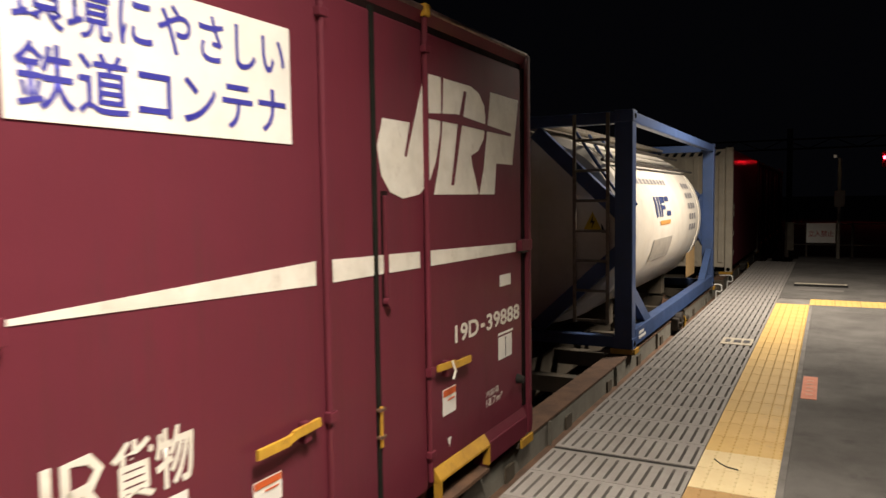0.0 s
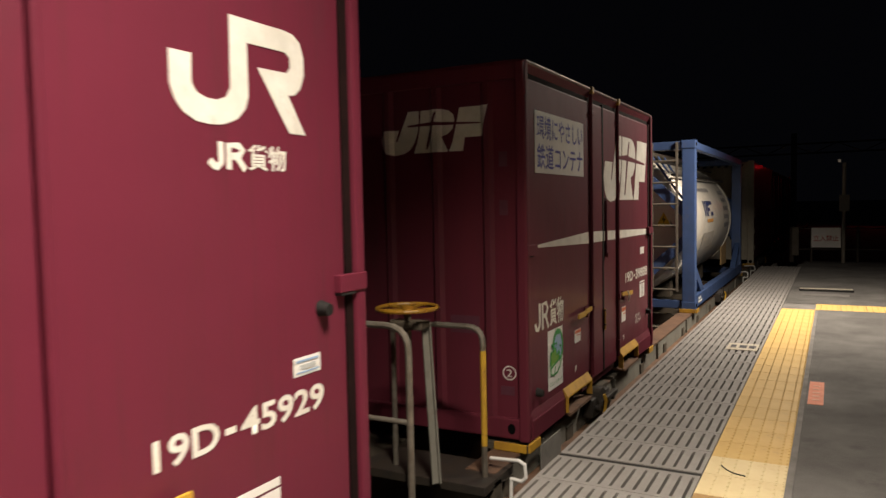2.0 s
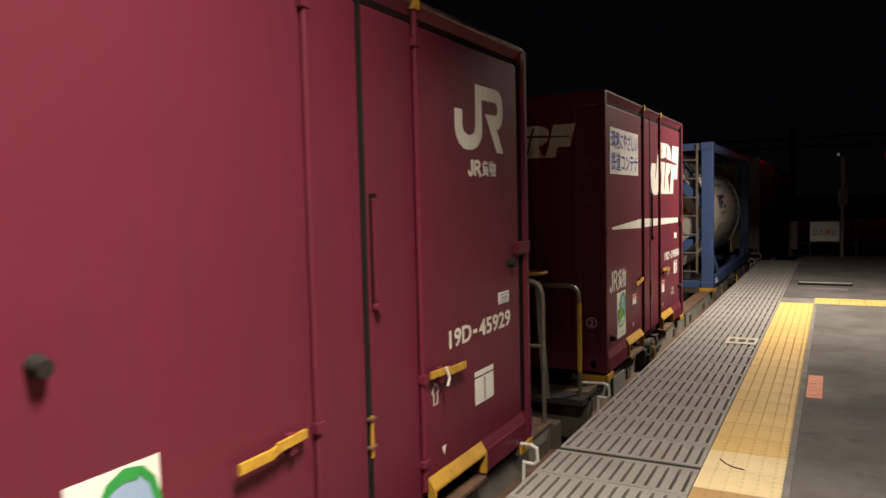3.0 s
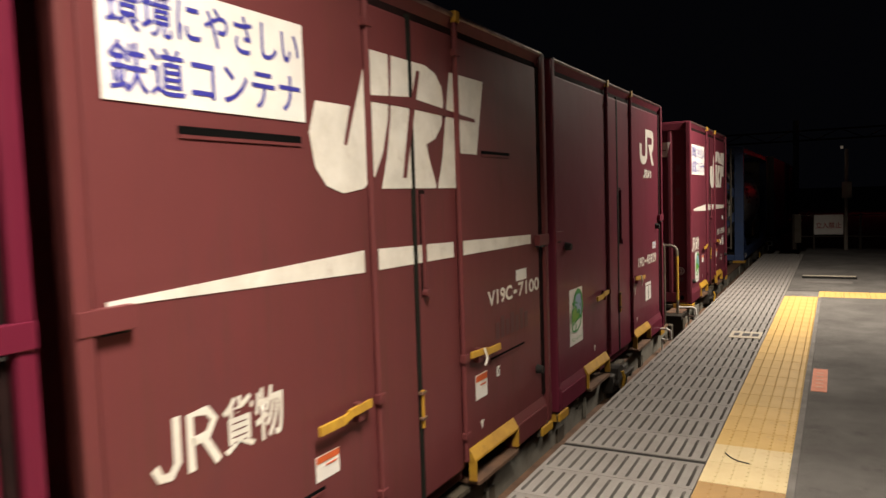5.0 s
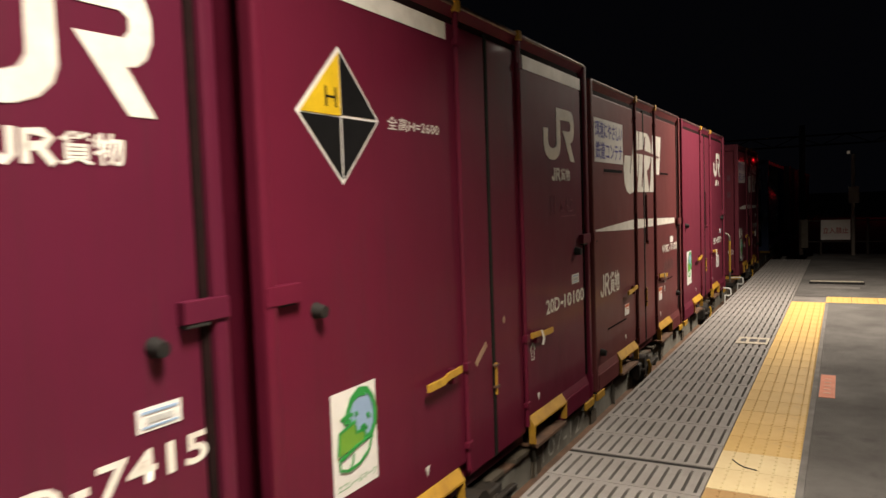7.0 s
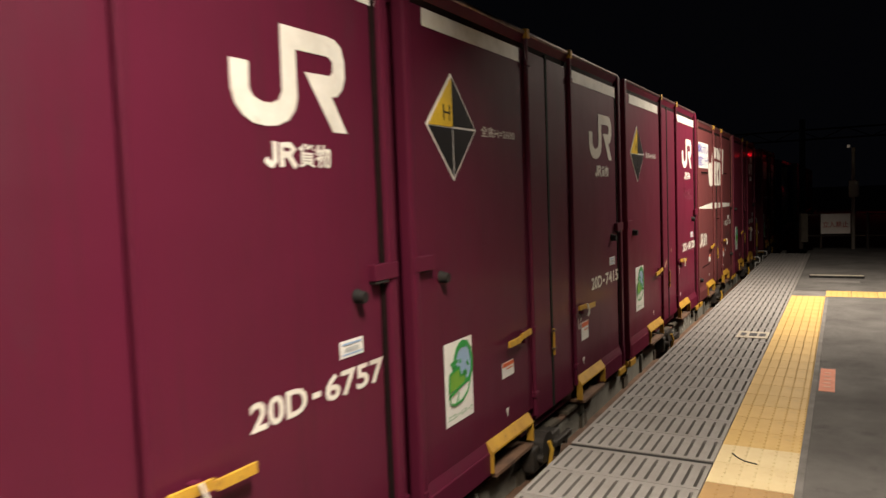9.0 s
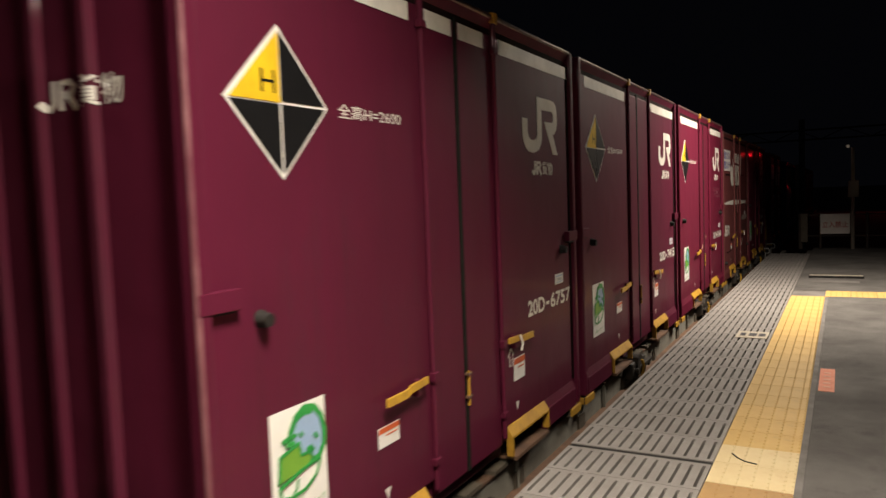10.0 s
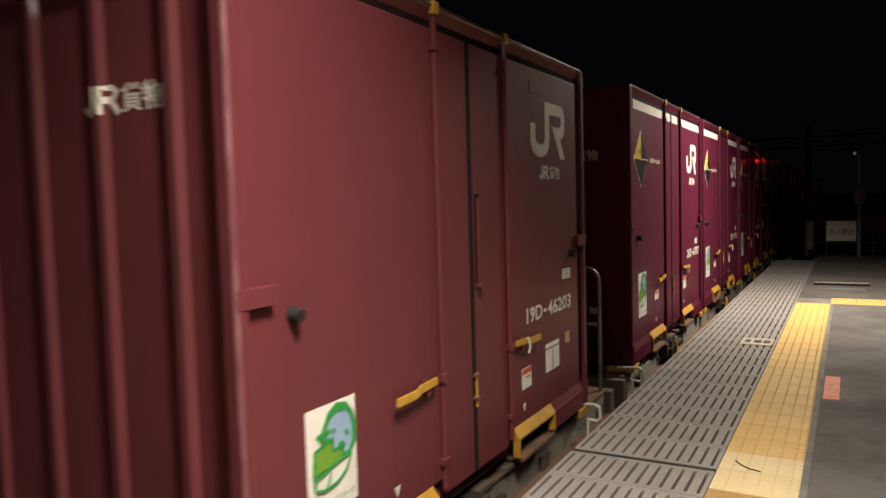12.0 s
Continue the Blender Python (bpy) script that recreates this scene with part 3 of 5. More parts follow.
    # hinge side details: lashing sockets, door stay with its recess shade, rubber buffers, seam latch
    spots = [(-L / 2 + 0.30, 1.08), (L / 2 - 0.28, 1.08)] if style == "curved" else [(-L / 2 + 0.22, 0.19), (L / 2 - 0.2, 0.3)]
    for y, bz in spots:
        bm = bmesh.new()
        rod(bm, (panel - 0.01, y, Z(bz)), (panel + 0.045, y, Z(bz) - 0.005), 0.034, 12, 0.024)
        part("door_buffer", bm, rubber, c, "black rubber buffer", smooth=True)
    for y, s in ((-L / 2, 1), (L / 2, -1)):
        bm = bmesh.new()
        box(bm, hw - 0.03, hw + (0.003 if s > 0 else 0.008), *sorted((y + s * 0.005, y + s * 0.19)), Z(1.13), Z(1.2), 0.003)
        part("hinge", bm, mat, c)
        boxes("corner_lug", mat, c, [(hw - 0.03, hw + 0.003, *sorted((y + s * 0.005, y + s * 0.05)), 0.06, 0.2)], 0.006)
        if s < 0:
            # near-black filling, the hinge recess's shade as colour
            boxes("hinge_gap", dark_gap, c, [(hw - 0.05, hw - 0.023, *sorted((y + s * 0.066, y + s * (0.112 if height < 2.6 else 0.098))), 0.22, top - 0.1)])
        boxes("hinge_slot", rubber, c, [(hw - 0.035, hw - 0.0245 if s > 0 else hw + 0.009, *sorted((y + s * 0.09, y + s * 0.185)), Z(1.118), Z(1.127))])
    if height < 2.6:
        bm = bmesh.new()
        box(bm, panel + 0.001, panel + 0.02, gask + 0.058, gask + 0.082, Z(1.03), Z(1.49), 0.006)
        rod(bm, (panel, gask + 0.07, Z(1.01)), (panel + 0.03, gask + 0.07, Z(1.01)), 0.022, 10)
        stay = part("door_stay", bm, mat, c)
        # no real hollow: the recess's shade is a dark plate on the door
        plate("stay_recess", dark_gap, stay, SIDE, panel, gask + 0.045, gask + 0.102, Z(0.99), Z(1.51), "flat near-black plate for the shaded recess behind the stay")
    bm = bmesh.new()
    rod(bm, (panel + 0.013, gask, Z(0.36)), (panel + 0.013, gask, Z(0.545)), 0.009, 8)
    latch = part("seam_latch", bm, worn_yellow, c, "worn yellow latch bar")
    for z in (0.4, 0.525):
        boxes("latch_bracket", rust, latch, [(panel, panel + 0.026, gask - 0.024, gask + 0.024, Z(z), Z(z + 0.014))], 0.003)
    d = panel + 0.001
    decals(c, d, Y, Z, L)
    for y in (0.97, 2.44):
        bm = bmesh.new()
        poly(bm, [(Y(y - 0.022), Z(0.2)), (Y(y), Z(0.15)), (Y(y + 0.022), Z(0.2))], SIDE, d)
        part("triangle_mark", bm, white_paint, c)
    n0, n1, nz0, nz1 = number[1:]
    head, _, tail = number[0].partition("-")
    unit = (n1 - n0) / (len(head) + len(tail) + 0.9)
    words("number", head, white_paint, c, SIDE, d + 0.002, Y(n0), Y(n0 + unit * (len(head) - 0.1)), Z(nz0), Z(nz1), 0.025)
    if tail:
        words("number", tail, white_paint, c, SIDE, d + 0.002, Y(n1 - unit * (len(tail) - 0.05)), Y(n1), Z(nz0), Z(nz1), 0.025)
        yd, zd = n0 + unit * (len(head) + 0.45), (nz0 + nz1) / 2 - 0.005
        plate("number_dash", white_paint, c, SIDE, d, Y(yd - 0.024), Y(yd + 0.024), Z(zd - 0.011), Z(zd + 0.011))
    return rolls(c, near + L / 2, DECK)


def serial_column(c, L, chars, x, z_top, step, ribs=RIBS):
    bm_y = L / 2 - 0.0005
    for i, ch in enumerate(chars):
        if ch != " ":
            h = step * 0.62 if ch != "-" else 0.02
            on_ribs(words("digit", ch, white_paint, c, REAR, bm_y, x - 0.03, x + 0.03, z_top - DECK - i * step - h, z_top - DECK - i * step, 0.0), ribs)


def slogan_board(c, d, Y, Z, y0, y1, z0, z1):
    b = plate("slogan_board", board_white, c, SIDE, d, Y(y0), Y(y1), Z(z0), Z(z1), "white slogan board with blue lettering", 0.003)
    w, h = y1 - y0, z1 - z0
    words("lettering", "環境にやさしい", blue_ink, b, SIDE, d + 0.005, Y(y0 + 0.03 * w), Y(y1 - 0.03 * w), Z(z0 + 0.55 * h), Z(z1 - 0.06 * h), 0.01)
    words("lettering", "鉄道コンテナ", blue_ink, b, SIDE, d + 0.005, Y(y0 + 0.03 * w), Y(y1 - 0.03 * w), Z(z0 + 0.07 * h), Z(z0 + 0.48 * h), 0.01)


def wedge_stripe(c, d, Y, Z, y0, y1):
    bm = bmesh.new()
    yr = [y0, 1.33, 1.345, 1.44, 1.455, 1.735, 1.79, 2.15, 2.165, 2.265, 2.28, y1]
    tops = lambda y: 1.19 + 0.045 * min(1, (y - y0) / 1.2) - 0.05 * max(0, (y - 1.35) / 2.0)
    bots = lambda y: 1.176 - 0.036 * min(1, (y - y0) / 1.2) - 0.012 * max(0, (y - 1.35) / 2.0)
    for a, b in ((y0, 1.335), (1.445, 1.745), (1.785, 2.155), (2.26, y1)):
        poly(bm, [(Y(a), Z(bots(a))), (Y(b), Z(bots(b))), (Y(b), Z(tops(b))), (Y(a), Z(tops(a)))], SIDE, d)
    part("stripe", bm, white_paint, c, "tapering white stripe")


def height_diamond(c, d, Y, Z, y0, z0):
    r = 0.275
    back = bmesh.new()
    poly(back, [(Y(y0 - r), Z(z0)), (Y(y0), Z(z0 - r)), (Y(y0 + r), Z(z0)), (Y(y0), Z(z0 + r))], SIDE, d)
    sign = part("height_diamond", back, board_white, c, "black and yellow height diamond with white border")
    q = r - 0.022
    for pts in ([(0.006, 0.006), (q, 0.006), (0.006, q)], [(-q, -0.006), (-0.006, -q), (-0.006, -0.006)], [(0.006, -0.006), (0.006, -q), (q, -0.006)]):
        bm = bmesh.new()
        poly(bm, [(Y(y0 + y), Z(z0 + z)) for y, z in pts], SIDE, d + 0.003)
        part("black_field", bm, black_paint, sign)
    bm = bmesh.new()
    poly(bm, [(Y(y0 - q), Z(z0)), (Y(y0), Z(z0)), (Y(y0), Z(z0 + q))], SIDE, d + 0.003)
    part("yellow_field", bm, surface("yellow_sign", (0.75, 0.5, 0.02), None, 6, 0.4), sign)
    words("letter", "H", black_paint, sign, SIDE, d + 0.006, Y(y0 - 0.1), Y(y0 - 0.025), Z(z0 + 0.03), Z(z0 + 0.11), 0.0)


def arrow(c, d, Y, Z, y, z):
    bm = bmesh.new()
    pts = [(0, 0.11), (0.04, 0.06), (0.02, 0.06), (0.02, 0), (-0.02, 0), (-0.02, 0.06), (-0.04, 0.06), (0, 0.11)]
    stroke(bm, [(Y(y + a), Z(z + b)) for a, b in pts], 0.007, SIDE, d)
    part("arrow_mark", bm, white_paint, c)


def decals_slanted(eco=None, jrk=(0.09, 0.69, 0.6, 0.79), board=(0.14, 1.21, 1.68, 2.1), mark=(1.79, 1.655, 1.475), old=False):
    def put(c, d, Y, Z, L):
        slogan_board(c, d, Y, Z, *board)
        wedge_stripe(c, d, Y, (lambda z: Z(z + 0.022)) if old else Z, 0.085, L - 0.3)
        slanted_mark(c, SIDE, d, Y(mark[0]), Z(mark[2]), mark[1], 0.615, old and brown_maroon or maroon)
        small_mark(c, SIDE, d, Y(jrk[0]), Y(jrk[1]), Z(jrk[2]), Z(jrk[3]))
        if eco:
            eco_sticker(c, d, Y(eco[0]), Z(eco[1]))
        tag_card(c, d, Y(0.95), Y(1.1), Z(0.38), Z(0.48))
        tag_card(c, d, Y(2.37), Y(2.52), Z(0.33), Z(0.47))
        plate("label_card", board_white, c, SIDE, d, Y(L - 0.56), Y(L - 0.39), Z(0.93), Z(1.0))
        if not old:
            tag_card(c, d, Y(3.1), Y(3.31), Z(0.48), Z(0.62), False)
            plate("card_top", board_white, c, SIDE, d, Y(3.1), Y(3.33), Z(0.632), Z(0.645))
            words("volume_note", "内容積", white_paint, c, SIDE, d, Y(2.92), Y(3.1), Z(0.29), Z(0.33), 0.0)
            words("volume_number", "18.7m³", white_paint, c, SIDE, d, Y(2.92), Y(3.15), Z(0.235), Z(0.28), 0.0)
            bm = bmesh.new()
            stroke(bm, [(-1.225 + 2.3 + q[0], q[1]) for q in ellipse(0, 0.35 - DECK, 0.045, 0.045, 20)] + [(-1.225 + 2.3 + 0.045, 0.35 - DECK)], 0.008, REAR, L / 2 - 0.003)
            on_ribs(part("circle_mark", bm, white_paint, c), RIBS)
            on_ribs(words("digit", "2", white_paint, c, REAR, L / 2 - 0.0005, 1.055, 1.095, 0.325 - DECK, 0.375 - DECK), RIBS)
            mark_ob = slanted_mark(c, REAR, L / 2 - 0.0035, 0.11, 1.83 - DECK, 0.845, 0.3, maroon)
            for ob in (mark_ob, *mark_ob.children):
                on_ribs(ob, RIBS)
            serial_column(c, L, "19D-39888", -1.06, 2.18, 0.125)
        else:
            for a, b, z, w in ((0.37, 0.95, 1.69, 0.026), (2.53, 2.93, 1.71, 0.018), (0.4, 1.0, 0.34, 0.014), (2.58, 3.1, 0.515, 0.012)):
                plate("vent_slot", slot_black, c, SIDE, d, Y(a), Y(b), Z(z), Z(z + w), "dark narrow slot")
                plate("slot_lip", old and brown_maroon, c, SIDE, d, Y(a), Y(b), Z(z - 0.012), Z(z - 0.001), thick=0.004)
            for i in range(7):
                plate("shadow_patch", paint_patch, c, SIDE, d, Y(2.66 + 0.075 * i), Y(2.715 + 0.075 * i), Z(0.62), Z(0.72 + 0.03 * (i % 2)), "darker trace of removed lettering", 0.0008)
            tag_card(c, d, Y(2.66), Y(2.7), Z(0.4), Z(0.46), False)
    return put


def decals_curved(eco=(0.34, 0.31), tall=False, mid=False, tagged_card=True, rear=None, mark_y=2.64, scuffed=False, cards=True, shift=0.0):
    def put(c, d, Y, Z, L):
        double_mark(c, SIDE, d, Y(mark_y), Z(1.747), 0.636, 0.37)
        small_mark(c, SIDE, d, Y(mark_y + 0.13), Y(mark_y + 0.52), Z(1.605), Z(1.695))
        if eco:
            eco_sticker(c, d, Y(eco[0]), Z(eco[1]))
        if tall and cards:
            tag_card(c, d, Y(0.91), Y(1.08), Z(0.39), Z(0.48))
        lz = 0.065 if scuffed else 0.0
        card = plate("label_card", board_white, c, SIDE, d, Y(3.165 + shift), Y(3.325 + shift), Z(0.84 + lz), Z(0.91 + lz), "small white label card")
        plate("card_print", sky_ink, card, SIDE, d + 0.003, Y(3.18 + shift), Y(3.31 + shift), Z(0.892 + lz), Z(0.9 + lz))
        plate("card_print", sky_ink, card, SIDE, d + 0.003, Y(3.18 + shift), Y(3.31 + shift), Z(0.85 + lz), Z(0.856 + lz))
        plate("card_print", surface("pale_grey_ink", (0.5, 0.52, 0.52), None, 20, 0.5), card, SIDE, d + 0.003, Y(3.2 + shift), Y(3.29 + shift), Z(0.864 + lz), Z(0.882 + lz))
        if scuffed:
            plate("paint_patch", brown_maroon, c, SIDE, d, Y(3.17), Y(3.34), Z(0.82), Z(0.893), "darker touched-up patch")
            stub = plate("old_label", surface("yellowed_label", (0.5, 0.38, 0.24), (0.4, 0.28, 0.18), 20, 0.6), c, SIDE, d, Y(3.2), Y(3.29), Z(0.44), Z(0.52), "small yellowed label")
        if tall:
            height_diamond(c, d, Y, Z, 0.385, 1.835)
            words("height_note", "全高H=2600", white_paint, c, SIDE, d, Y(0.73), Y(1.2), Z(1.808), Z(1.867), 0.004)
            if cards:
                tag_card(c, d, Y(2.4), Y(2.57), Z(0.335), Z(0.475))
            spans = [(0.11, 1.30), (2.31, L - 0.12)] + ([(1.45, 1.72), (1.8, 2.1)] if mid else [])
            for a, b in spans:
                plate("white_band", white_paint, c, SIDE, d, Y(a), Y(b), Z(2.30), Z(2.385), "white band under the roof rail")
        else:
            tag_card(c, d, Y(2.82), Y(3.07), Z(0.31), Z(0.46), False)
            plate("card_top", board_white, c, SIDE, d, Y(2.82), Y(3.07), Z(0.47), Z(0.5))
        if scuffed:
            tag_card(c, d, Y(2.41), Y(2.56), Z(0.29), Z(0.42))
            plate("paint_patch", brown_maroon, c, SIDE, d, Y(2.62), Y(2.88), Z(2.15), Z(2.22), "darker touched-up patch")
        else:
            arrow(c, d, Y, Z, 2.36, 0.44)
        if rear:
            for ob in small_mark(c, REAR, L / 2 - 0.0035, rear, rear + 0.445, 1.825 - DECK, 1.93 - DECK):
                on_ribs(ob, DENSE if tall else RIBS)
    return put


maroon = paint("maroon_paint", (0.134, 0.0225, 0.038), (0.112, 0.0225, 0.036))
burgundy = paint("burgundy_paint", (0.125, 0.0095, 0.03), (0.105, 0.0105, 0.028))
wine = paint("dark_wine_paint", (0.1, 0.0095, 0.031), (0.082, 0.0105, 0.027))
red_maroon = paint("red_maroon_paint", (0.14, 0.0185, 0.039), (0.12, 0.0195, 0.036))
brown_maroon = paint("faded_brown_maroon_paint", (0.14, 0.036, 0.039), (0.12, 0.035, 0.036))
faded_maroon = paint("faded_maroon_paint", (0.15, 0.034, 0.043), (0.125, 0.032, 0.038))

box_a = freight_container("maroon steel container with white slogan board, last on its wagon", maroon, 0.845, 4.535, 2.52, "slanted", ("19D-39888", 2.52, 3.44, 0.69, 0.79), decals_slanted((0.35, 0.14)), inset=0.085)
box_b = freight_container("red maroon steel container at the head of a wagon", red_maroon, -4.62, -0.99, 2.54, "curved", ("19D-45929", 2.52, 3.34, 0.69, 0.79), decals_curved(), inset=0.01)
box_c = freight_container("faded brown maroon container with slogan board and slots", brown_maroon, -8.31, -4.76, 2.54, "slanted", ("V19C-7100", 2.56, 3.38, 0.83, 0.92), decals_slanted(None, (0.19, 0.78, 0.64, 0.83), (0.11, 0.98, 1.77, 2.13), (1.0, 1.57, 1.5), True), inset=0.03)
box_d = freight_container("tall burgundy container with white bands and height diamond", burgundy, -12.08, -8.41, 2.62, "curved", ("20D-10100", 2.62, 3.44, 0.69, 0.79), decals_curved((0.24, 0.3), True, mark_y=2.65, cards=False), inset=0.12)
box_e = freight_container("tall dark wine container with white bands and height diamond", wine, -15.90, -12.25, 2.62, "curved", ("20D-7415", 2.68, 3.46, 0.69, 0.79), decals_curved((0.21, 0.3), True, mark_y=2.70, shift=0.04), inset=0.09)
box_f = freight_container("tall dark wine container, rearmost on its wagon", wine, -19.69, -16.04, 2.62, "curved", ("20D-6757", 2.65, 3.47, 0.69, 0.795), decals_curved((0.24, 0.3), True, True, rear=0.46, mark_y=2.645), inset=0.07, worn=True)
box_g = freight_container("faded maroon container with scuffs and environmental sticker", faded_maroon, -24.645, -21.04, 2.54, "curved", ("19D-46203", 2.5, 3.33, 0.69, 0.79), decals_curved((0.36, 0.27), rear=0.45, mark_y=2.62, scuffed=True), inset=-0.015, worn=True)
plate("label_card", board_white, box_f, REAR, 3.65 / 2 - SHEET + 0.002, 0.8, 0.9, 0.487, 0.55, "small white label card")


for x_, z_, w_, h_ in ((1.02, 1.40, 0.06, 0.1), (1.02, 1.72, 0.06, 0.1), (0.64, 0.6, 0.22, 0.12), (1.01, 0.2, 0.1, 0.06), (0.36, 0.58, 0.12, 0.1)):
    plate("tape_remnant", surface("greyed_maroon_patch", (0.105, 0.03, 0.05), (0.085, 0.02, 0.035), 9, 0.6), box_a, REAR, 3.69 / 2 - SHEET + 0.0005, x_, x_ + w_, z_ - DECK, z_ - DECK + h_, "greyish remnant of removed tape", 0.001)
bm = bmesh.new()
chalk = [[(-9.2, 1.5), (-9.2, 1.36)], [(-9.12, 1.5), (-9.12, 1.37)], [(-8.99, 1.46), (-9.01, 1.39), (-8.96, 1.39), (-8.98, 1.43)], [(-8.86, 1.48), (-8.9, 1.42), (-8.86, 1.38), (-8.82, 1.41), (-8.88, 1.43)], [(-8.8, 1.47), (-8.74, 1.46), (-8.78, 1.43), (-8.74, 1.39), (-8.82, 1.38)], [(-9.0, 1.35), (-8.68, 1.35)]]
for line in chalk:
    stroke(bm, [(y + 10.245, z - DECK) for y, z in line], 0.008, SIDE, 1.199)
part("chalk_marks", bm, surface("faint_chalk", (0.22, 0.07, 0.1), (0.16, 0.04, 0.06), 18, 0.8), box_d, "faint rubbed chalk scribble")
bm = bmesh.new()
stroke(bm, [(-10.432 + 10.245, 0.582 - DECK), (-10.36 + 10.245, 0.63 - DECK), (-10.29 + 10.245, 0.672 - DECK)], 0.035, SIDE, 1.199)
part("scrape_mark", bm, surface("bare_scraped_primer", (0.4, 0.26, 0.17), (0.3, 0.18, 0.12), 14, 0.7), box_d, "tan scrape in the paint")
bm = bmesh.new()
poly(bm, ellipse(-10.042 + 10.245, 0.772 - DECK, 0.018, 0.022, 10), SIDE, 1.199)
part("scrape_mark", bm, surface("bare_scraped_primer", (0.4, 0.26, 0.17), (0.3, 0.18, 0.12), 14, 0.7), box_d, "tan scrape in the paint")
serial_column(box_f, 3.65, "20D-6757", -0.885, 2.16, 0.125, DENSE)


def tank_container():
    near, far = 7.45, 13.45
    L = far - near
    c = thing("tank_container", "white tank in a blue steel frame on a flat wagon", "tank container")
    hw, top = 1.2, 2.47
    for y0, y1, nm in ((-L / 2, -L / 2 + 0.16, "rear"), (L / 2 - 0.16, L / 2, "front")):
        for sx in (-1, 1):
            x0, x1 = sorted((sx * hw, sx * (hw - 0.185)))
            bm = bmesh.new()
            box(bm, x0, x1, y0, y1, 0.0, top, 0.012)
            p0 = part("corner_post", bm, blue_steel, c)
            for z in (0.0, top - 0.12):
                cast = boxes("corner_casting", blue_steel, p0, [(x0 - 0.008, x1 + 0.008, y0 - 0.008, y1 + 0.008, z, z + 0.12)], 0.01)
                bm = bmesh.new()
                xo = sx * (hw + 0.0085)
                poly(bm, ellipse((y0 + y1) / 2, z + 0.06, 0.045, 0.028, 14), SIDE, xo if sx > 0 else xo - 0.002)
                part("casting_hole", bm, slot_black, c)
        for z in (0.0, top - 0.14):
            boxes("end_beam", blue_steel, c, [(-hw + 0.185, hw - 0.185, y0 + 0.02, y1 - 0.02, z + 0.01, z + 0.13)], 0.01)
        for sx in (-1, 1):
            ym = (y0 + y1) / 2 + 0.02
            for z0, z1 in ((1.06, 0.16), (1.38, 2.3)):
                bm = bmesh.new()
                beam(bm, (sx * (hw - 0.1), ym, z0), (sx * 0.13, ym, z1), 0.1, 0.15)
                part("end_brace", bm, blue_steel, c)
    for sx in (-1, 1):
        bm = bmesh.new()
        box(bm, *sorted((sx * hw, sx * (hw - 0.1))), -L / 2 + 0.16, L / 2 - 0.16, top - 0.13, top - 0.02, 0.01)
        part("top_rail", bm, blue_steel, c)
        bm = bmesh.new()
        box(bm, *sorted((sx * hw, sx * (hw - 0.12))), -L / 2 + 0.16, L / 2 - 0.16, 0.02, 0.2, 0.01)
        part("bottom_rail", bm, blue_steel, c)
        for sy in (-1, 1):
            bm = bmesh.new()
            beam(bm, (sx * (hw - 0.07), sy * (L / 2 - 0.1), 0.62), (sx * (hw - 0.07), sy * (L / 2 - 0.95), 0.14), 0.1, 0.14)
            part("corner_brace", bm, blue_steel, c)
            bm = bmesh.new()
            vs = [(L / 2 - 0.16, 1.62), (L / 2 - 0.75, 1.42), (L / 2 - 0.75, 0.95), (L / 2 - 0.16, 0.72)]
            poly(bm, [(sy * y, z) for y, z in vs], SIDE, sx * (hw - 0.2), 0.02)
            part("gusset", bm, blue_steel, c)
    # barrel with dished ends
    R, zc = 1.08, 1.22
    bm = bmesh.new()
    prof = [(0.0, -L / 2 + 0.28), (0.45, -L / 2 + 0.285), (0.8, -L / 2 + 0.29), (1.0, -L / 2 + 0.31), (R, -L / 2 + 0.4), (R, L / 2 - 0.72), (0.98, L / 2 - 0.5), (0.8, L / 2 - 0.36), (0.45, L / 2 - 0.25), (0.0, L / 2 - 0.22)]
    seg = 48
    rings = [[bm.verts.new((r * math.cos(2 * math.pi * i / seg), y, zc + r * math.sin(2 * math.pi * i / seg))) for i in range(seg)] for r, y in prof[1:-1]]
    for a, b in zip(rings, rings[1:]):
        for i in range(seg):
            bm.faces.new((a[i], a[(i + 1) % seg], b[(i + 1) % seg], b[i]))
    bm.faces.new(rings[0])
    bm.faces.new(rings[-1])
    barrel = part("barrel", bm, tank_white, c, "white clad tank barrel", smooth=True)
    for y in (-L / 2 + 0.6, L / 2 - 0.95):
        bm = bmesh.new()
        for i in range(seg):
            a0, a1 = 2 * math.pi * i / seg, 2 * math.pi * (i + 1) / seg
            beam(bm, ((R + 0.004) * math.cos(a0), y, zc + (R + 0.004) * math.sin(a0)), ((R + 0.004) * math.cos(a1), y, zc + (R + 0.004) * math.sin(a1)), 0.03, 0.012)
        part("cladding_band", bm, tank_white, barrel)
    # curved writing on the barrel's side, as bars

    def on_barrel(bm, y0, y1, a0, a1, lift=0.006):
        n = 4
        g = [[bm.verts.new(((R + lift) * math.cos(a0 + (a1 - a0) * j / n), y, zc + (R + lift) * math.sin(a0 + (a1 - a0) * j / n))) for j in range(n + 1)] for y in (y0, y1)]
        for j in range(n):
            bm.faces.new((g[0][j], g[1][j], g[1][j + 1], g[0][j + 1]))

    bm = bmesh.new()
    for i in range(9):
        on_barrel(bm, -1.75 + i * 0.2, -1.62 + i * 0.2, 0.5, 0.57)
    for i in range(3):
        for k in range(5):
            on_barrel(bm, 1.15 + 0.2 * i, 1.29 + 0.2 * i, 0.46 - 0.15 * k, 0.54 - 0.15 * k)
    part("writing_bars", bm, surface("grey_print", (0.3, 0.29, 0.3), None, 6, 0.5), barrel)
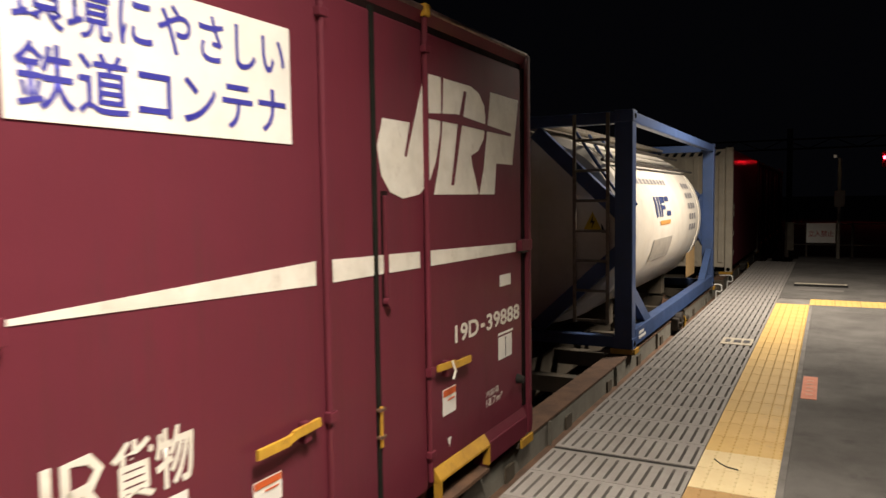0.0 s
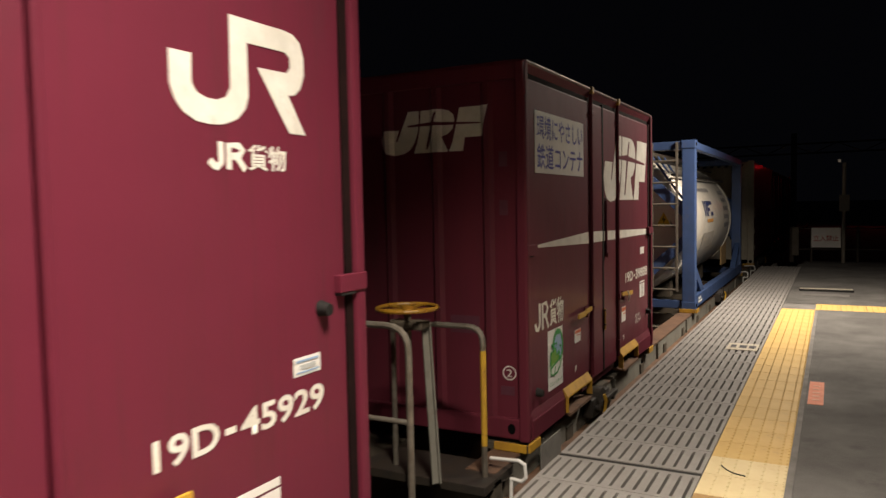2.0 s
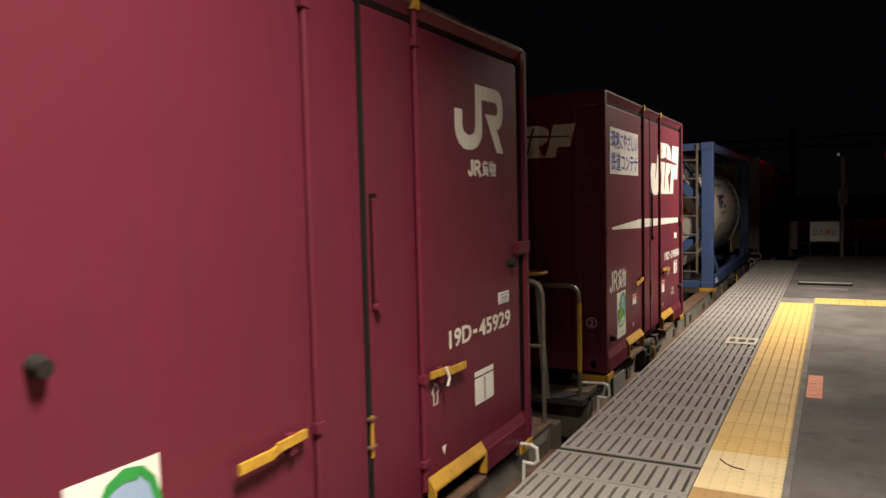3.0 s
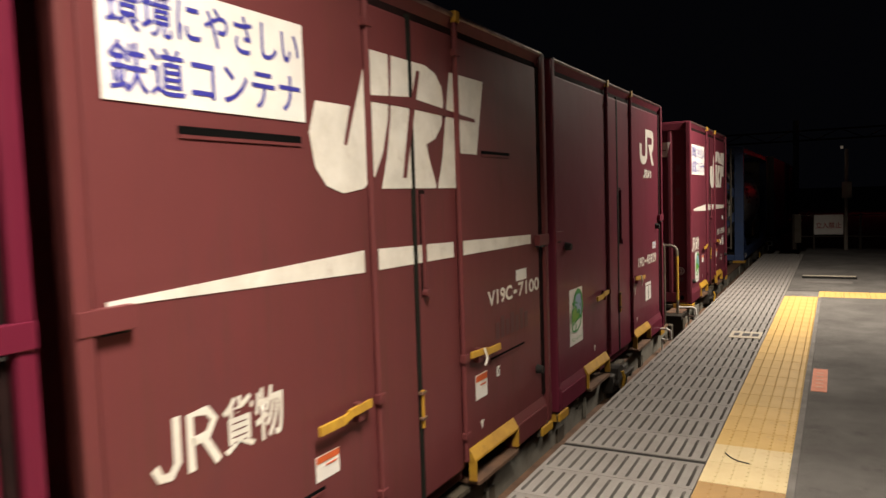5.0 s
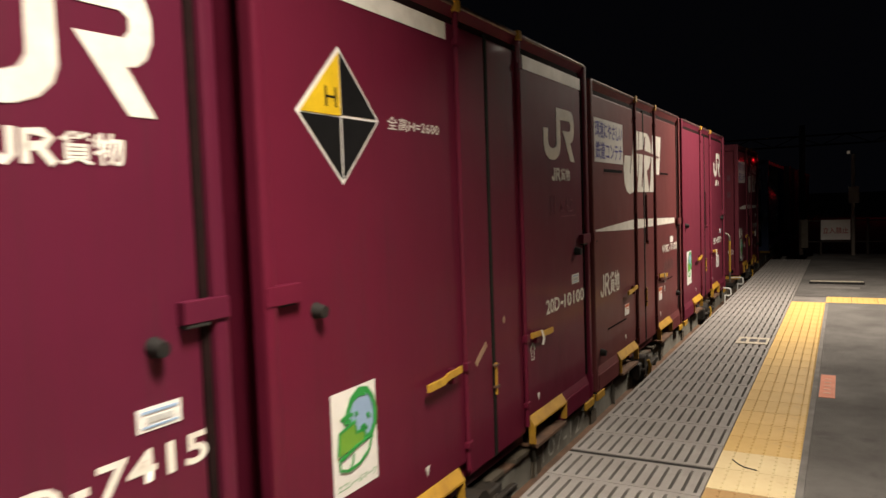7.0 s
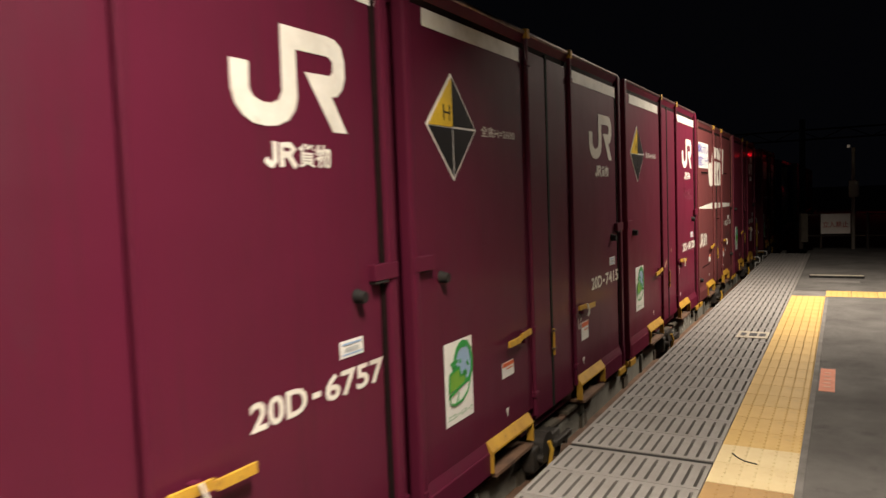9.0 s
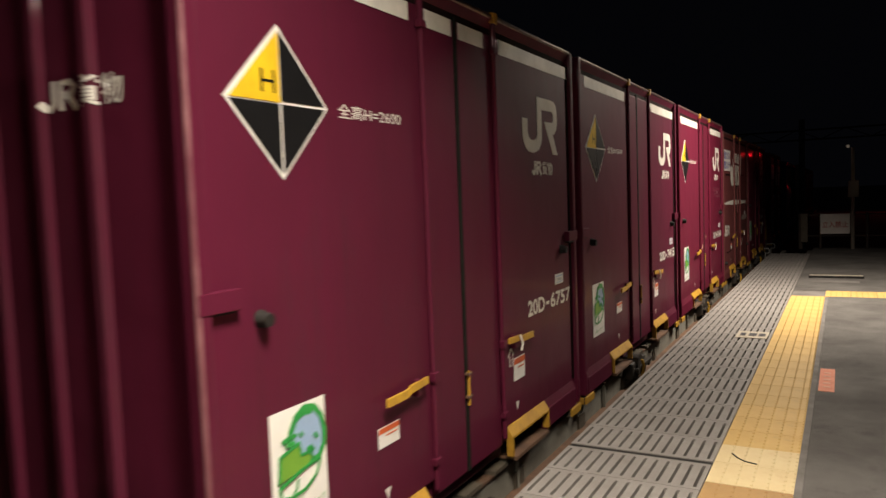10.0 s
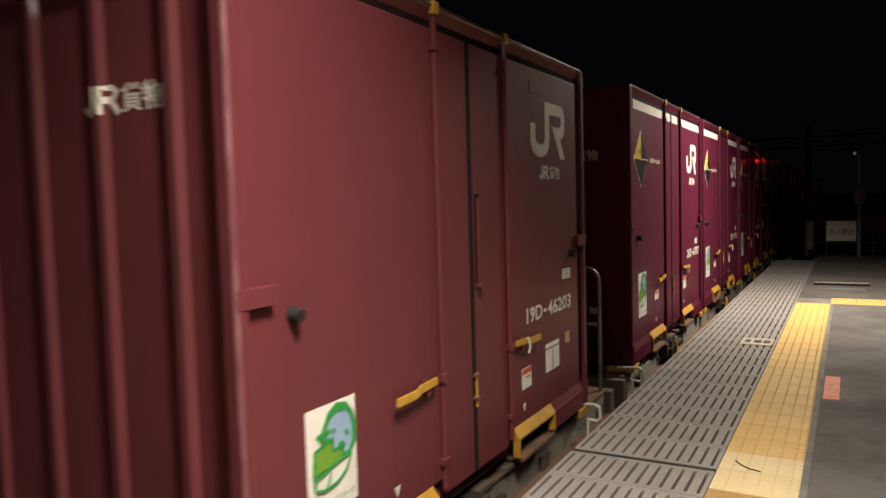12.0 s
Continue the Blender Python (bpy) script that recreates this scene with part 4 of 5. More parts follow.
    bm = bmesh.new()
    for y, a0, a1, w in ((-1.2, 0.1, 0.34, 0.09), (-1.03, 0.1, 0.34, 0.09), (-0.88, 0.1, 0.34, 0.08), (-0.8, 0.26, 0.34, 0.2), (-0.8, 0.18, 0.23, 0.2), (-0.55, 0.1, 0.16, 0.26), (-0.55, 0.28, 0.34, 0.26)):
        on_barrel(bm, y, y + w, a0, a1)
    part("logo_bars", bm, surface("navy_ink", (0.03, 0.05, 0.16), None, 6, 0.5), barrel, "navy company logo of plain bars")
    bm = bmesh.new()
    on_barrel(bm, -1.0, -0.35, 0.0, 0.05)
    part("logo_swoosh", bm, surface("amber_ink", (0.6, 0.3, 0.08), None, 6, 0.5), barrel)
    bm = bmesh.new()
    on_barrel(bm, -1.35, -0.15, -0.42, -0.16)
    part("grey_panel", bm, surface("grey_label", (0.4, 0.37, 0.33), None, 5, 0.5), barrel)
    # walkway, ladder, warning triangle, rear data panel
    bm = bmesh.new()
    for x in (-0.25, 0.0, 0.25):
        box(bm, x - 0.09, x + 0.09, -L / 2 + 0.1, L / 2 - 0.1, 2.36, 2.4)
    part("walkway", bm, steel_grey, c)
    bm = bmesh.new()
    for x in (0.59, 0.945):
        box(bm, x - 0.018, x + 0.018, -L / 2 - 0.012, -L / 2 + 0.012, 0.26, top - 0.02, 0.004)
    ladder = part("ladder", bm, steel_grey, c, "grey steel ladder")
    for i in range(7):
        bm = bmesh.new()
        rod(bm, (0.59, -L / 2, 0.29 + 0.315 * i), (0.945, -L / 2, 0.29 + 0.315 * i), 0.015)
        part("rung", bm, steel_grey, ladder)
    # guard rails along the walkway and struts down to the frame
    for x, z in ((0.62, 2.2), (0.86, 1.98)):
        bm = bmesh.new()
        tube(bm, [(x, -L / 2 + 0.1, z), (x, L / 2 - 0.4, z)], 0.02)
        part("guard_rail", bm, greasy_iron, c)
    for i in range(3):
        bm = bmesh.new()
        rod(bm, (hw - 0.12, -L / 2 + 0.2 + 0.24 * i, 1.5), (0.5, -L / 2 + 0.34 + 0.5 * i, 2.3), 0.018)
        part("strut", bm, blue_steel, c)
    bm = bmesh.new()
    yy = L / 2 - 0.3
    poly(bm, [(0.55, 1.2), (0.85, 1.2), (0.7, 1.49)], REAR, yy + 0.0, 0.01)
    tri_ = part("warning_triangle", bm, black_paint, c, "black and yellow warning triangle")
    bm = bmesh.new()
    poly(bm, [(0.595, 1.225), (0.805, 1.225), (0.7, 1.43)], REAR, yy + 0.011, 0.002)
    part("triangle_field", bm, surface("yellow_sign", (0.75, 0.5, 0.02), None, 6, 0.4), tri_)
    bm = bmesh.new()
    poly(bm, [(0.708, 1.39), (0.672, 1.31), (0.7, 1.31), (0.686, 1.24), (0.73, 1.33), (0.7, 1.33)], REAR, yy + 0.014, 0.001)
    part("flash_mark", bm, black_paint, tri_)
    bm = bmesh.new()
    poly(bm, [(-0.5, 0.6), (0.12, 0.6), (0.12, 2.0), (-0.5, 2.0)], REAR, L / 2 - 0.2, 0.01)
    panel = part("data_panel", bm, tank_white, c, "white data panel")
    bm = bmesh.new()
    for i in range(5):
        for j in range(3):
            poly(bm, [(-0.4 + 0.15 * j, 1.18 + 0.07 * i), (-0.29 + 0.15 * j, 1.18 + 0.07 * i), (-0.29 + 0.15 * j, 1.215 + 0.07 * i), (-0.4 + 0.15 * j, 1.215 + 0.07 * i)], REAR, L / 2 - 0.189, 0.002)
    poly(bm, [(-0.3, 0.7), (0.0, 0.7), (0.0, 1.1), (-0.3, 1.1)], REAR, L / 2 - 0.189, 0.002)
    part("writing_bars", bm, ink, panel)
    words("panel_number", "34t", ink, panel, REAR, L / 2 - 0.186, -0.4, -0.1, 1.66, 1.8)
    bm = bmesh.new()
    for i in range(2):
        box(bm, hw - 0.001, hw + 0.004, -L / 2 + 0.3, -L / 2 + 0.62 - 0.1 * i, 0.07 + 0.05 * i, 0.1 + 0.05 * i)
    part("writing_bars", bm, board_white, c)
    for y in (-1.6, 1.6):
        boxes("saddle", frame_grime, c, [(-0.6, 0.6, y - 0.12, y + 0.12, 0.02, 0.4)])
    plate("plywood_board", wood, c, SIDE, 0.9, L / 2 - 1.05, L / 2 - 0.3, 0.25, 1.0, "bare plywood board", 0.02)
    boxes("document_holder", board_white, c, [(hw - 0.16, hw - 0.14, -L / 2 + 0.72, -L / 2 + 0.8, 0.28, 0.5)])
    return rolls(c, near + L / 2, DECK)


tank_container()


def pale_container(near, far):
    """The pale container ahead of the tank: corrugated end, and a side whose shade is put into colour."""
    L, hw, top = far - near, 1.225, 2.56
    c = thing("freight_container", "cream steel container with corner castings ahead of the tank", "container", "containers of the train")
    bm = bmesh.new()
    box(bm, -hw + 0.03, hw - 0.03, -L / 2 + 0.04, L / 2 - 0.04, 0.1, top - 0.03, 0.01)
    part("shell", bm, cream_steel, c)
    for i in range(9):
        x = -1.0 + i * 0.25
        boxes("rib", cream_steel, c, [(x - 0.05, x + 0.05, -L / 2 + 0.012, -L / 2 + 0.039, 0.2, top - 0.2)], 0.01)
    for sx in (-1, 1):
        for sy in (-1, 1):
            bm = bmesh.new()
            box(bm, *sorted((sx * hw, sx * (hw - 0.14))), *sorted((sy * L / 2, sy * (L / 2 - 0.14))), 0.0, top, 0.012)
            part("corner_post", bm, cream_steel, c)
    # maroon panel that paints this unlit side dark
    boxes("side_panel", maroon, c, [(hw - 0.032, hw - 0.012, -L / 2 + 0.16, L / 2 - 0.16, 0.12, top - 0.05)])
    bm = bmesh.new()
    for i in range(12):
        a = -1.0 + i * 0.17
        poly(bm, [(a, top - 0.16), (a + 0.08, top - 0.16), (a + 0.13, top - 0.08), (a + 0.05, top - 0.08)], REAR, L / 2 + 0.001)
    part("hazard_band", bm, black_paint, c, "black hazard stripes under the roof")
    for sx in (-1, 1):
        bm = bmesh.new()
        rod(bm, (sx * (hw - 0.07), -L / 2 - 0.004, 0.06), (sx * (hw - 0.07), -L / 2 + 0.02, 0.06), 0.04, 12)
        part("casting_hole", bm, slot_black, c)
    for z in (0.35, 0.75, 1.15, 1.3):
        boxes("door_hardware", steel_grey, c, [(hw - 0.012, hw + 0.012, -L / 2 + 0.2, -L / 2 + 0.26, z, z + 0.1)])
    return rolls(c, near + L / 2, DECK)


pale_container(15.9, 22.0)
for k, (mat_, lab) in enumerate(((maroon, "maroon steel container far ahead in the train"), (wine, "dark wine steel container far ahead in the train"), (maroon, "maroon steel container far ahead in the train"))):
    far_box = freight_container(lab, mat_, 22.3 + 3.8 * k, 25.96 + 3.8 * k, 2.5, "curved", ("19D", 2.5, 2.8, 0.7, 0.79), decals_curved())


# ---- wagons ----
def flat_wagon(rear, front, brake_end, label, loads=(), rail_front=True, number=None):
    """A flat container wagon: centre sill, side sills, crossbearers, ends with rails, bogies with wheelsets."""
    L = front - rear
    mid = (rear + front) / 2
    w = thing("flat_wagon", label, "wagon", "wagons of the train")
    hw = 1.2
    bm = bmesh.new()
    box(bm, -0.22, 0.22, -L / 2, L / 2, -0.52, -0.12, 0.01)
    part("centre_sill", bm, frame_grime, w)
    for sx in (-1, 1):
        bm = bmesh.new()
        box(bm, *sorted((sx * (hw - 0.045), sx * (hw - 0.06))), -L / 2 + 0.1, L / 2 - 0.1, -0.33, -0.062)
        web = part("sill_web", bm, dusty_steel, w, "dusty grey web of the side sill")
        for k in range(int(L / 1.9)):
            yk = -L / 2 + 0.9 + 1.9 * k
            boxes("stiffener", dusty_steel, web, [(*sorted((sx * (hw - 0.0445), sx * (hw - 0.02))), yk, yk + 0.014, -0.2445, -0.064)])
        boxes("side_sill", rust, w, [(*sorted((sx * (hw + 0.05), sx * (hw - 0.0445))), -L / 2 + 0.1, L / 2 - 0.1, -0.27, -0.245)], 0, "rusty lower flange of the side sill")
        boxes("top_flange", rust, w, [(*sorted((sx * (hw - 0.035), sx * (hw - 0.24))), -L / 2 + 0.1, L / 2 - 0.1, -0.061, -0.046)], 0, "rust brown top flange")
    n = int(L / 1.25)
    for i in range(n + 1):
        y = -L / 2 + 0.3 + (L - 0.6) * i / n
        boxes("crossbearer", frame_grime, w, [(-hw + 0.03, hw - 0.03, y - 0.07, y + 0.07, -0.3, -0.141)])
    # bearers on which the containers sit, with yellow twist locks at the corners
    for near, far in loads:
        for sx in (-1, 1):
            for y in (near + 0.1 - mid, far - 0.1 - mid):
                boxes("bearer", frame_grime, w, [(*sorted((sx * (hw + 0.01), sx * (hw - 0.3))), y - 0.11, y + 0.11, -0.0455, -0.001)])
                bm = bmesh.new()
                box(bm, *sorted((sx * (hw + 0.03), sx * (hw + 0.012))), y - 0.1, y + 0.1, -0.045, 0.012, 0.005)
                lock_bar = part("lashing_lock", bm, worn_yellow, w, "yellow container lock")
                if y < near + 0.2 - mid:
                    boxes("lock_face", worn_yellow, lock_bar, [(*sorted((sx * (hw + 0.011), sx * (hw - 0.22))), y - 0.126, y - 0.111, -0.04, 0.014)], 0.003)
            # the centre lock: a dark casting with levers and a yellow pull
            y = near + 0.42 * (far - near) - mid
            bm = bmesh.new()
            rod(bm, (sx * (hw - 0.1), y, -0.06), (sx * (hw + 0.07), y, -0.06), 0.1, 18)
            rod(bm, (sx * (hw - 0.1), y + 0.2, -0.12), (sx * (hw + 0.06), y + 0.2, -0.12), 0.07, 16)
            box(bm, *sorted((sx * (hw + 0.05), sx * (hw - 0.15))), y - 0.2, y + 0.3, -0.18, -0.02, 0.02)
            box(bm, *sorted((sx * (hw + 0.09), sx * (hw + 0.05))), y + 0.1, y + 0.42, -0.1, -0.06, 0.01)
            for yy in (-0.12, 0.05, 0.3):
                rod(bm, (sx * (hw + 0.05), y + yy, -0.1), (sx * (hw + 0.09), y + yy, -0.1), 0.03, 10)
            lock = part("centre_lock", bm, greasy_iron, w, "dark greasy centre lock casting")
            bm = bmesh.new()
            tube(bm, [(sx * (hw + 0.1), y - 0.06, 0.0), (sx * (hw + 0.115), y - 0.05, -0.06), (sx * (hw + 0.1), y - 0.06, -0.16)], 0.014)
            part("lock_pull", bm, yellow_paint, lock, "yellow pull bar")
            for yy in (0.26, 0.66):
                boxes("bearer", frame_grime, w, [(*sorted((sx * (hw - 0.02), sx * (hw - 0.3))), y + yy, y + yy + 0.22, -0.0455, -0.02)])
    for sy in (-1, 1):
        ye = sy * L / 2
        bm = bmesh.new()
        box(bm, -hw, hw, *sorted((ye, ye - sy * 0.12)), -0.42, -0.06, 0.01)
        part("end_sill", bm, frame_grime, w)
        bm = bmesh.new()
        box(bm, -0.16, 0.16, *sorted((ye, ye + sy * 0.28)), -0.42, -0.14, 0.03)
        box(bm, -0.2, 0.2, *sorted((ye + sy * 0.2, ye + sy * 0.34)), -0.46, -0.1, 0.05)
        part("coupler", bm, frame_grime, w)
        for sx in (-1, 1):
            bm = bmesh.new()
            yl = ye - sy * (0.17 if sy < 0 else 0.85)
            tube(bm, [(sx * (hw - 0.1), yl, 0.02), (sx * (hw + 0.09), yl, 0.03), (sx * (hw + 0.13), yl, 0.01), (sx * (hw + 0.135), yl, -0.07), (sx * (hw + 0.11), yl, -0.095), (sx * (hw + 0.04), yl, -0.09), (sx * (hw + 0.035), yl, -0.24)], 0.0115)
            part("coupling_lever", bm, board_white, w, "white coupling lever end")
        bm = bmesh.new()
        tube(bm, [(0.35, ye, -0.35), (0.38, ye + sy * 0.12, -0.5), (0.33, ye + sy * 0.28, -0.62)], 0.03)
        part("brake_hose", bm, rubber, w, smooth=True)
        if (sy < 0) or not rail_front:
            continue
        # handrail across the platform side of the end
        yr = ye - sy * 0.17
        for sx in (1, -1):
            bm = bmesh.new()
            pts = bend((sx * 1.13, yr, -0.06), (sx * 1.13, yr, 1.0), (sx * 0.5, yr, 1.0), 0.13)
            tube(bm, pts, 0.0175)
            rod(bm, (sx * 0.5, yr, 1.0), (sx * 0.5, yr, -0.06), 0.017)
            rod(bm, (sx * 1.13, yr, 0.52), (sx * 0.5, yr, 0.52), 0.014)
            part("handrail", bm, steel_grey, w, "grey tubular handrail")
    if brake_end:
        ye = -L / 2
        # brake column with a handwheel
        y = 0.17 - mid
        x = -2.245 - TRACK
        bm = bmesh.new()
        R = 0.18
        for i in range(28):
            a0, a1 = 2 * math.pi * i / 28, 2 * math.pi * (i + 1) / 28
            rod(bm, (x + R * math.cos(a0), y + R * math.sin(a0), 0.985), (x + R * math.cos(a1), y + R * math.sin(a1), 0.985), 0.013, 8)
        for i in range(5):
            a = 2 * math.pi * i / 5 + 0.3
            beam(bm, (x, y, 0.975), (x + R * math.cos(a), y + R * math.sin(a), 0.985), 0.026, 0.01)
        rod(bm, (x, y, 0.95), (x, y, 1.0), 0.04, 12)
        part("handwheel", bm, surface("handwheel_yellow", (0.42, 0.22, 0.02), (0.26, 0.12, 0.015), 9, 0.4), w, "yellow brake handwheel", smooth=True)
        bm = bmesh.new()
        rod(bm, (x, y, -0.1), (x, y, 0.96), 0.022)
        box(bm, x - 0.1, x + 0.12, y - 0.05, y + 0.06, 0.86, 0.91, 0.01)
        part("brake_column", bm, frame_grime, w)
        bm = bmesh.new()
        beam(bm, (x + 0.09, y + 0.05, 0.88), (x + 0.17, y, -0.06), 0.045, 0.012)
        beam(bm, (x + 0.108, y + 0.065, 0.88), (x + 0.188, y + 0.015, -0.06), 0.01, 0.035)
        part("column_stay", bm, dusty_steel, w, "dusty pale steel stay")
        bm = bmesh.new()
        tube(bm, bend((x + 0.07, 0.37 - mid, 0.86), (1.123, 0.37 - mid, 0.86), (1.123, 0.37 - mid, 0.72), 0.1), 0.018)
        rod(bm, (x - 0.2, 0.32 - mid, 0.87), (x + 0.09, 0.36 - mid, 0.86), 0.016)
        rod(bm, (x - 0.2, 0.32 - mid, 0.88), (x - 0.2, 0.32 - mid, -0.06), 0.018)
        part("grab_rail", bm, steel_grey, w, "grey bent grab rail")
        bm = bmesh.new()
        rod(bm, (1.123, 0.37 - mid, 0.72), (1.123, 0.37 - mid, 0.14), 0.0185)
        post = part("grab_post", bm, yellow_paint, w, "yellow painted grab post")
        bm = bmesh.new()
        rod(bm, (1.123, 0.37 - mid, 0.14), (1.123, 0.37 - mid, -0.06), 0.018)
        part("post_foot", bm, steel_grey, post, "bare grey foot of the post")
        boxes("footboard", greasy_iron, w, [(0.3, 1.2, 0.2 - mid, 0.62 - mid, -0.1, -0.05)])
        boxes("notice_plate", concrete, w, [(hw + 0.002, hw + 0.012, 1.1 - mid, 1.5 - mid, -0.33, -0.07)], 0, "pale grey notice plate")
    else:
        near = loads[-1][0] if loads else rear
        boxes("notice_plate", concrete, w, [(hw + 0.002, hw + 0.012, near + 0.3 - mid, near + 0.72 - mid, -0.33, -0.07)], 0, "pale grey notice plate")
    # bogies
    for yb in (-L / 2 + 2.4, L / 2 - 2.4):
        bm = bmesh.new()
        for sx in (-1, 1):
            box(bm, *sorted((sx * 0.92, sx * 1.06)), yb - 1.15, yb + 1.15, -0.62, -0.5, 0.02)
            for yy in (-0.95, 0.95):
                box(bm, *sorted((sx * 0.88, sx * 1.1)), yb + yy - 0.14, yb + yy + 0.14, -0.72, -0.42, 0.03)
            for yy in (-0.15, 0.0, 0.15):
                rod(bm, (sx * 0.99, yb + yy, -0.75), (sx * 0.99, yb + yy, -0.55), 0.06)
        box(bm, -0.95, 0.95, yb - 0.2, yb + 0.2, -0.62, -0.48, 0.02)
        part("bogie_frame", bm, frame_grime, w)
        for yy in (-0.95, 0.95):
            bm = bmesh.new()
            rod(bm, (-0.85, 0, 0), (0.85, 0, 0), 0.07, 12)
            for sx in (-1, 1):
                rod(bm, (sx * 0.5, 0, 0), (sx * 0.62, 0, 0), 0.405, 28)
                rod(bm, (sx * 0.48, 0, 0), (sx * 0.5, 0, 0), 0.43, 28)
            ws = part("wheelset", bm, rust, w)
            WHEELS.append((ws, yb + yy))
    if number:
        words("wagon_number", number[0], faded_white, w, SIDE, hw - 0.0435, number[1] - mid, number[2] - mid, -0.215, -0.085, 0.004)
    return rolls(w, mid, DECK)


WHEELS = []
flat_wagon(0.33, 14.3, True, "rusty flat wagon carrying a tank and a maroon container", [(0.845, 4.535), (7.45, 13.45)], False)
flat_wagon(-19.95, -0.33, False, "rusty flat wagon carrying five containers", [(-4.62, -0.99), (-8.31, -4.76), (-12.08, -8.41), (-15.90, -12.25), (-19.69, -16.04)], number=("107-12", -9.37, -8.55))
flat_wagon(-41.0, -20.24, False, "rusty flat wagon with one faded container at its head", [(-24.645, -21.04)])
flat_wagon(14.9, 34.5, False, "rusty flat wagon carrying a pale container", [(15.9, 22.0), (22.3, 25.96), (26.1, 29.76)], False)


# ---- things on the platform ----
def small_platform_things():
    p1 = boxes("floor_plate", cream_steel, None, [(-0.93, -0.645, 7.57, 7.92, 0.001, 0.006)], 0.0)
    tagged(p1, "cream painted marking plate on the grating boards", "plate")
    for x, w in ((-0.9, 0.05), (-0.82, 0.07), (-0.73, 0.06)):
        boxes("writing_bar", ink, p1, [(x, x + w, 7.68, 7.82, 0.006, 0.008)])
    p2 = boxes("floor_sticker", surface("orange_sticker", (0.72, 0.2, 0.08), (0.62, 0.17, 0.07), 8, 0.6), None, [(-0.155, -0.052, 5.75, 6.47, 0.0005, 0.003)])
    tagged(p2, "faded orange floor sticker on the asphalt", "sticker")
    for i in range(5):
        boxes("writing_bar", surface("pale_orange", (0.72, 0.3, 0.16), None, 8, 0.6), p2, [(-0.128, -0.08, 5.86 + i * 0.11, 5.9 + i * 0.11, 0.003, 0.0042)])
    p3 = boxes("floor_bar", cream_steel, None, [(-0.47, 0.28, 12.93, 13.1, 0.001, 0.03)], 0.006)
    tagged(p3, "cream bar with a dark edge lying on the asphalt", "floor bar")
    boxes("edge_strip", rubber, p3, [(-0.475, 0.29, 12.86, 12.928, 0.001, 0.032)], 0.0, "black edge strip")
    p4 = boxes("floor_marking", mortar, None, [(-0.41, 0.22, 12.28, 12.55, 0.0005, 0.003)])
    tagged(p4, "worn pale painted bar on the asphalt", "marking")
    # a thin crack of wire on the pale tiles
    bm = bmesh.new()
    tube(bm, [(-0.535, 4.19, 0.008), (-0.5, 4.13, 0.008), (-0.46, 4.09, 0.008), (-0.4, 4.07, 0.008)], 0.0035, 6)
    tagged(part("wire_scrap", bm, rubber), "thin dark scrap of wire on the tiles", "wire")


small_platform_things()


dim_steel = surface("weathered_dark_steel", (0.06, 0.045, 0.035), (0.04, 0.03, 0.025), 8, 0.8, 0, 0.2)


def end_fence():
    f = thing("end_fence", "dim steel rail fence with posts at the platform end", "fence")
    y = 18.8
    for x, r in ((-0.86, 0.05), (-0.45, 0.025), (0.48, 0.03), (1.4, 0.03), (2.4, 0.03)):
        bm = bmesh.new()
        rod(bm, (x, y, 0), (x, y, 0.82), r)
        part("post", bm, dim_steel, f)
    for z in (0.3, 0.78):
        bm = bmesh.new()
        rod(bm, (-0.86, y, z), (2.4, y, z), 0.016)
        part("rail", bm, dim_steel, f)
    boxes("post_board", surface("weathered_board", (0.13, 0.11, 0.085), None, 9, 0.8), f, [(-0.85, -0.71, y - 0.09, y - 0.06, 0.16, 0.82)], 0.006, "pale concrete board on the end post")
    s = boxes("warning_sign", board_white, None, [(-0.45, 0.14, 18.70, 18.72, 0.35, 0.80)])
    tagged(s, "white no-entry sign with red characters on the fence", "sign")
    words("lettering", "立入禁止", red_ink, s, REAR, -18.697, -0.41, 0.10, 0.49, 0.63, 0.01)
    p = thing("utility_pole", "pale steel pole with a grey box beside the end fence", "pole")
    bm = bmesh.new()
    rod(bm, (0.195, 18.72, 0), (0.195, 18.72, 2.27), 0.04, 14)
    part("pole", bm, surface("weathered_pole", (0.26, 0.23, 0.19), None, 8, 0.7), p)
    boxes("box", concrete, p, [(0.1, 0.31, 18.58, 18.672, 1.17, 1.54)], 0.01, "grey equipment box")
    bm = bmesh.new()
    rod(bm, (0.1, 18.6, 2.27), (0.1, 18.6, 2.33), 0.03)
    part("small_lamp", bm, glow("faint_lamp", (1, 0.8, 0.6), 0.08), p)


end_fence()


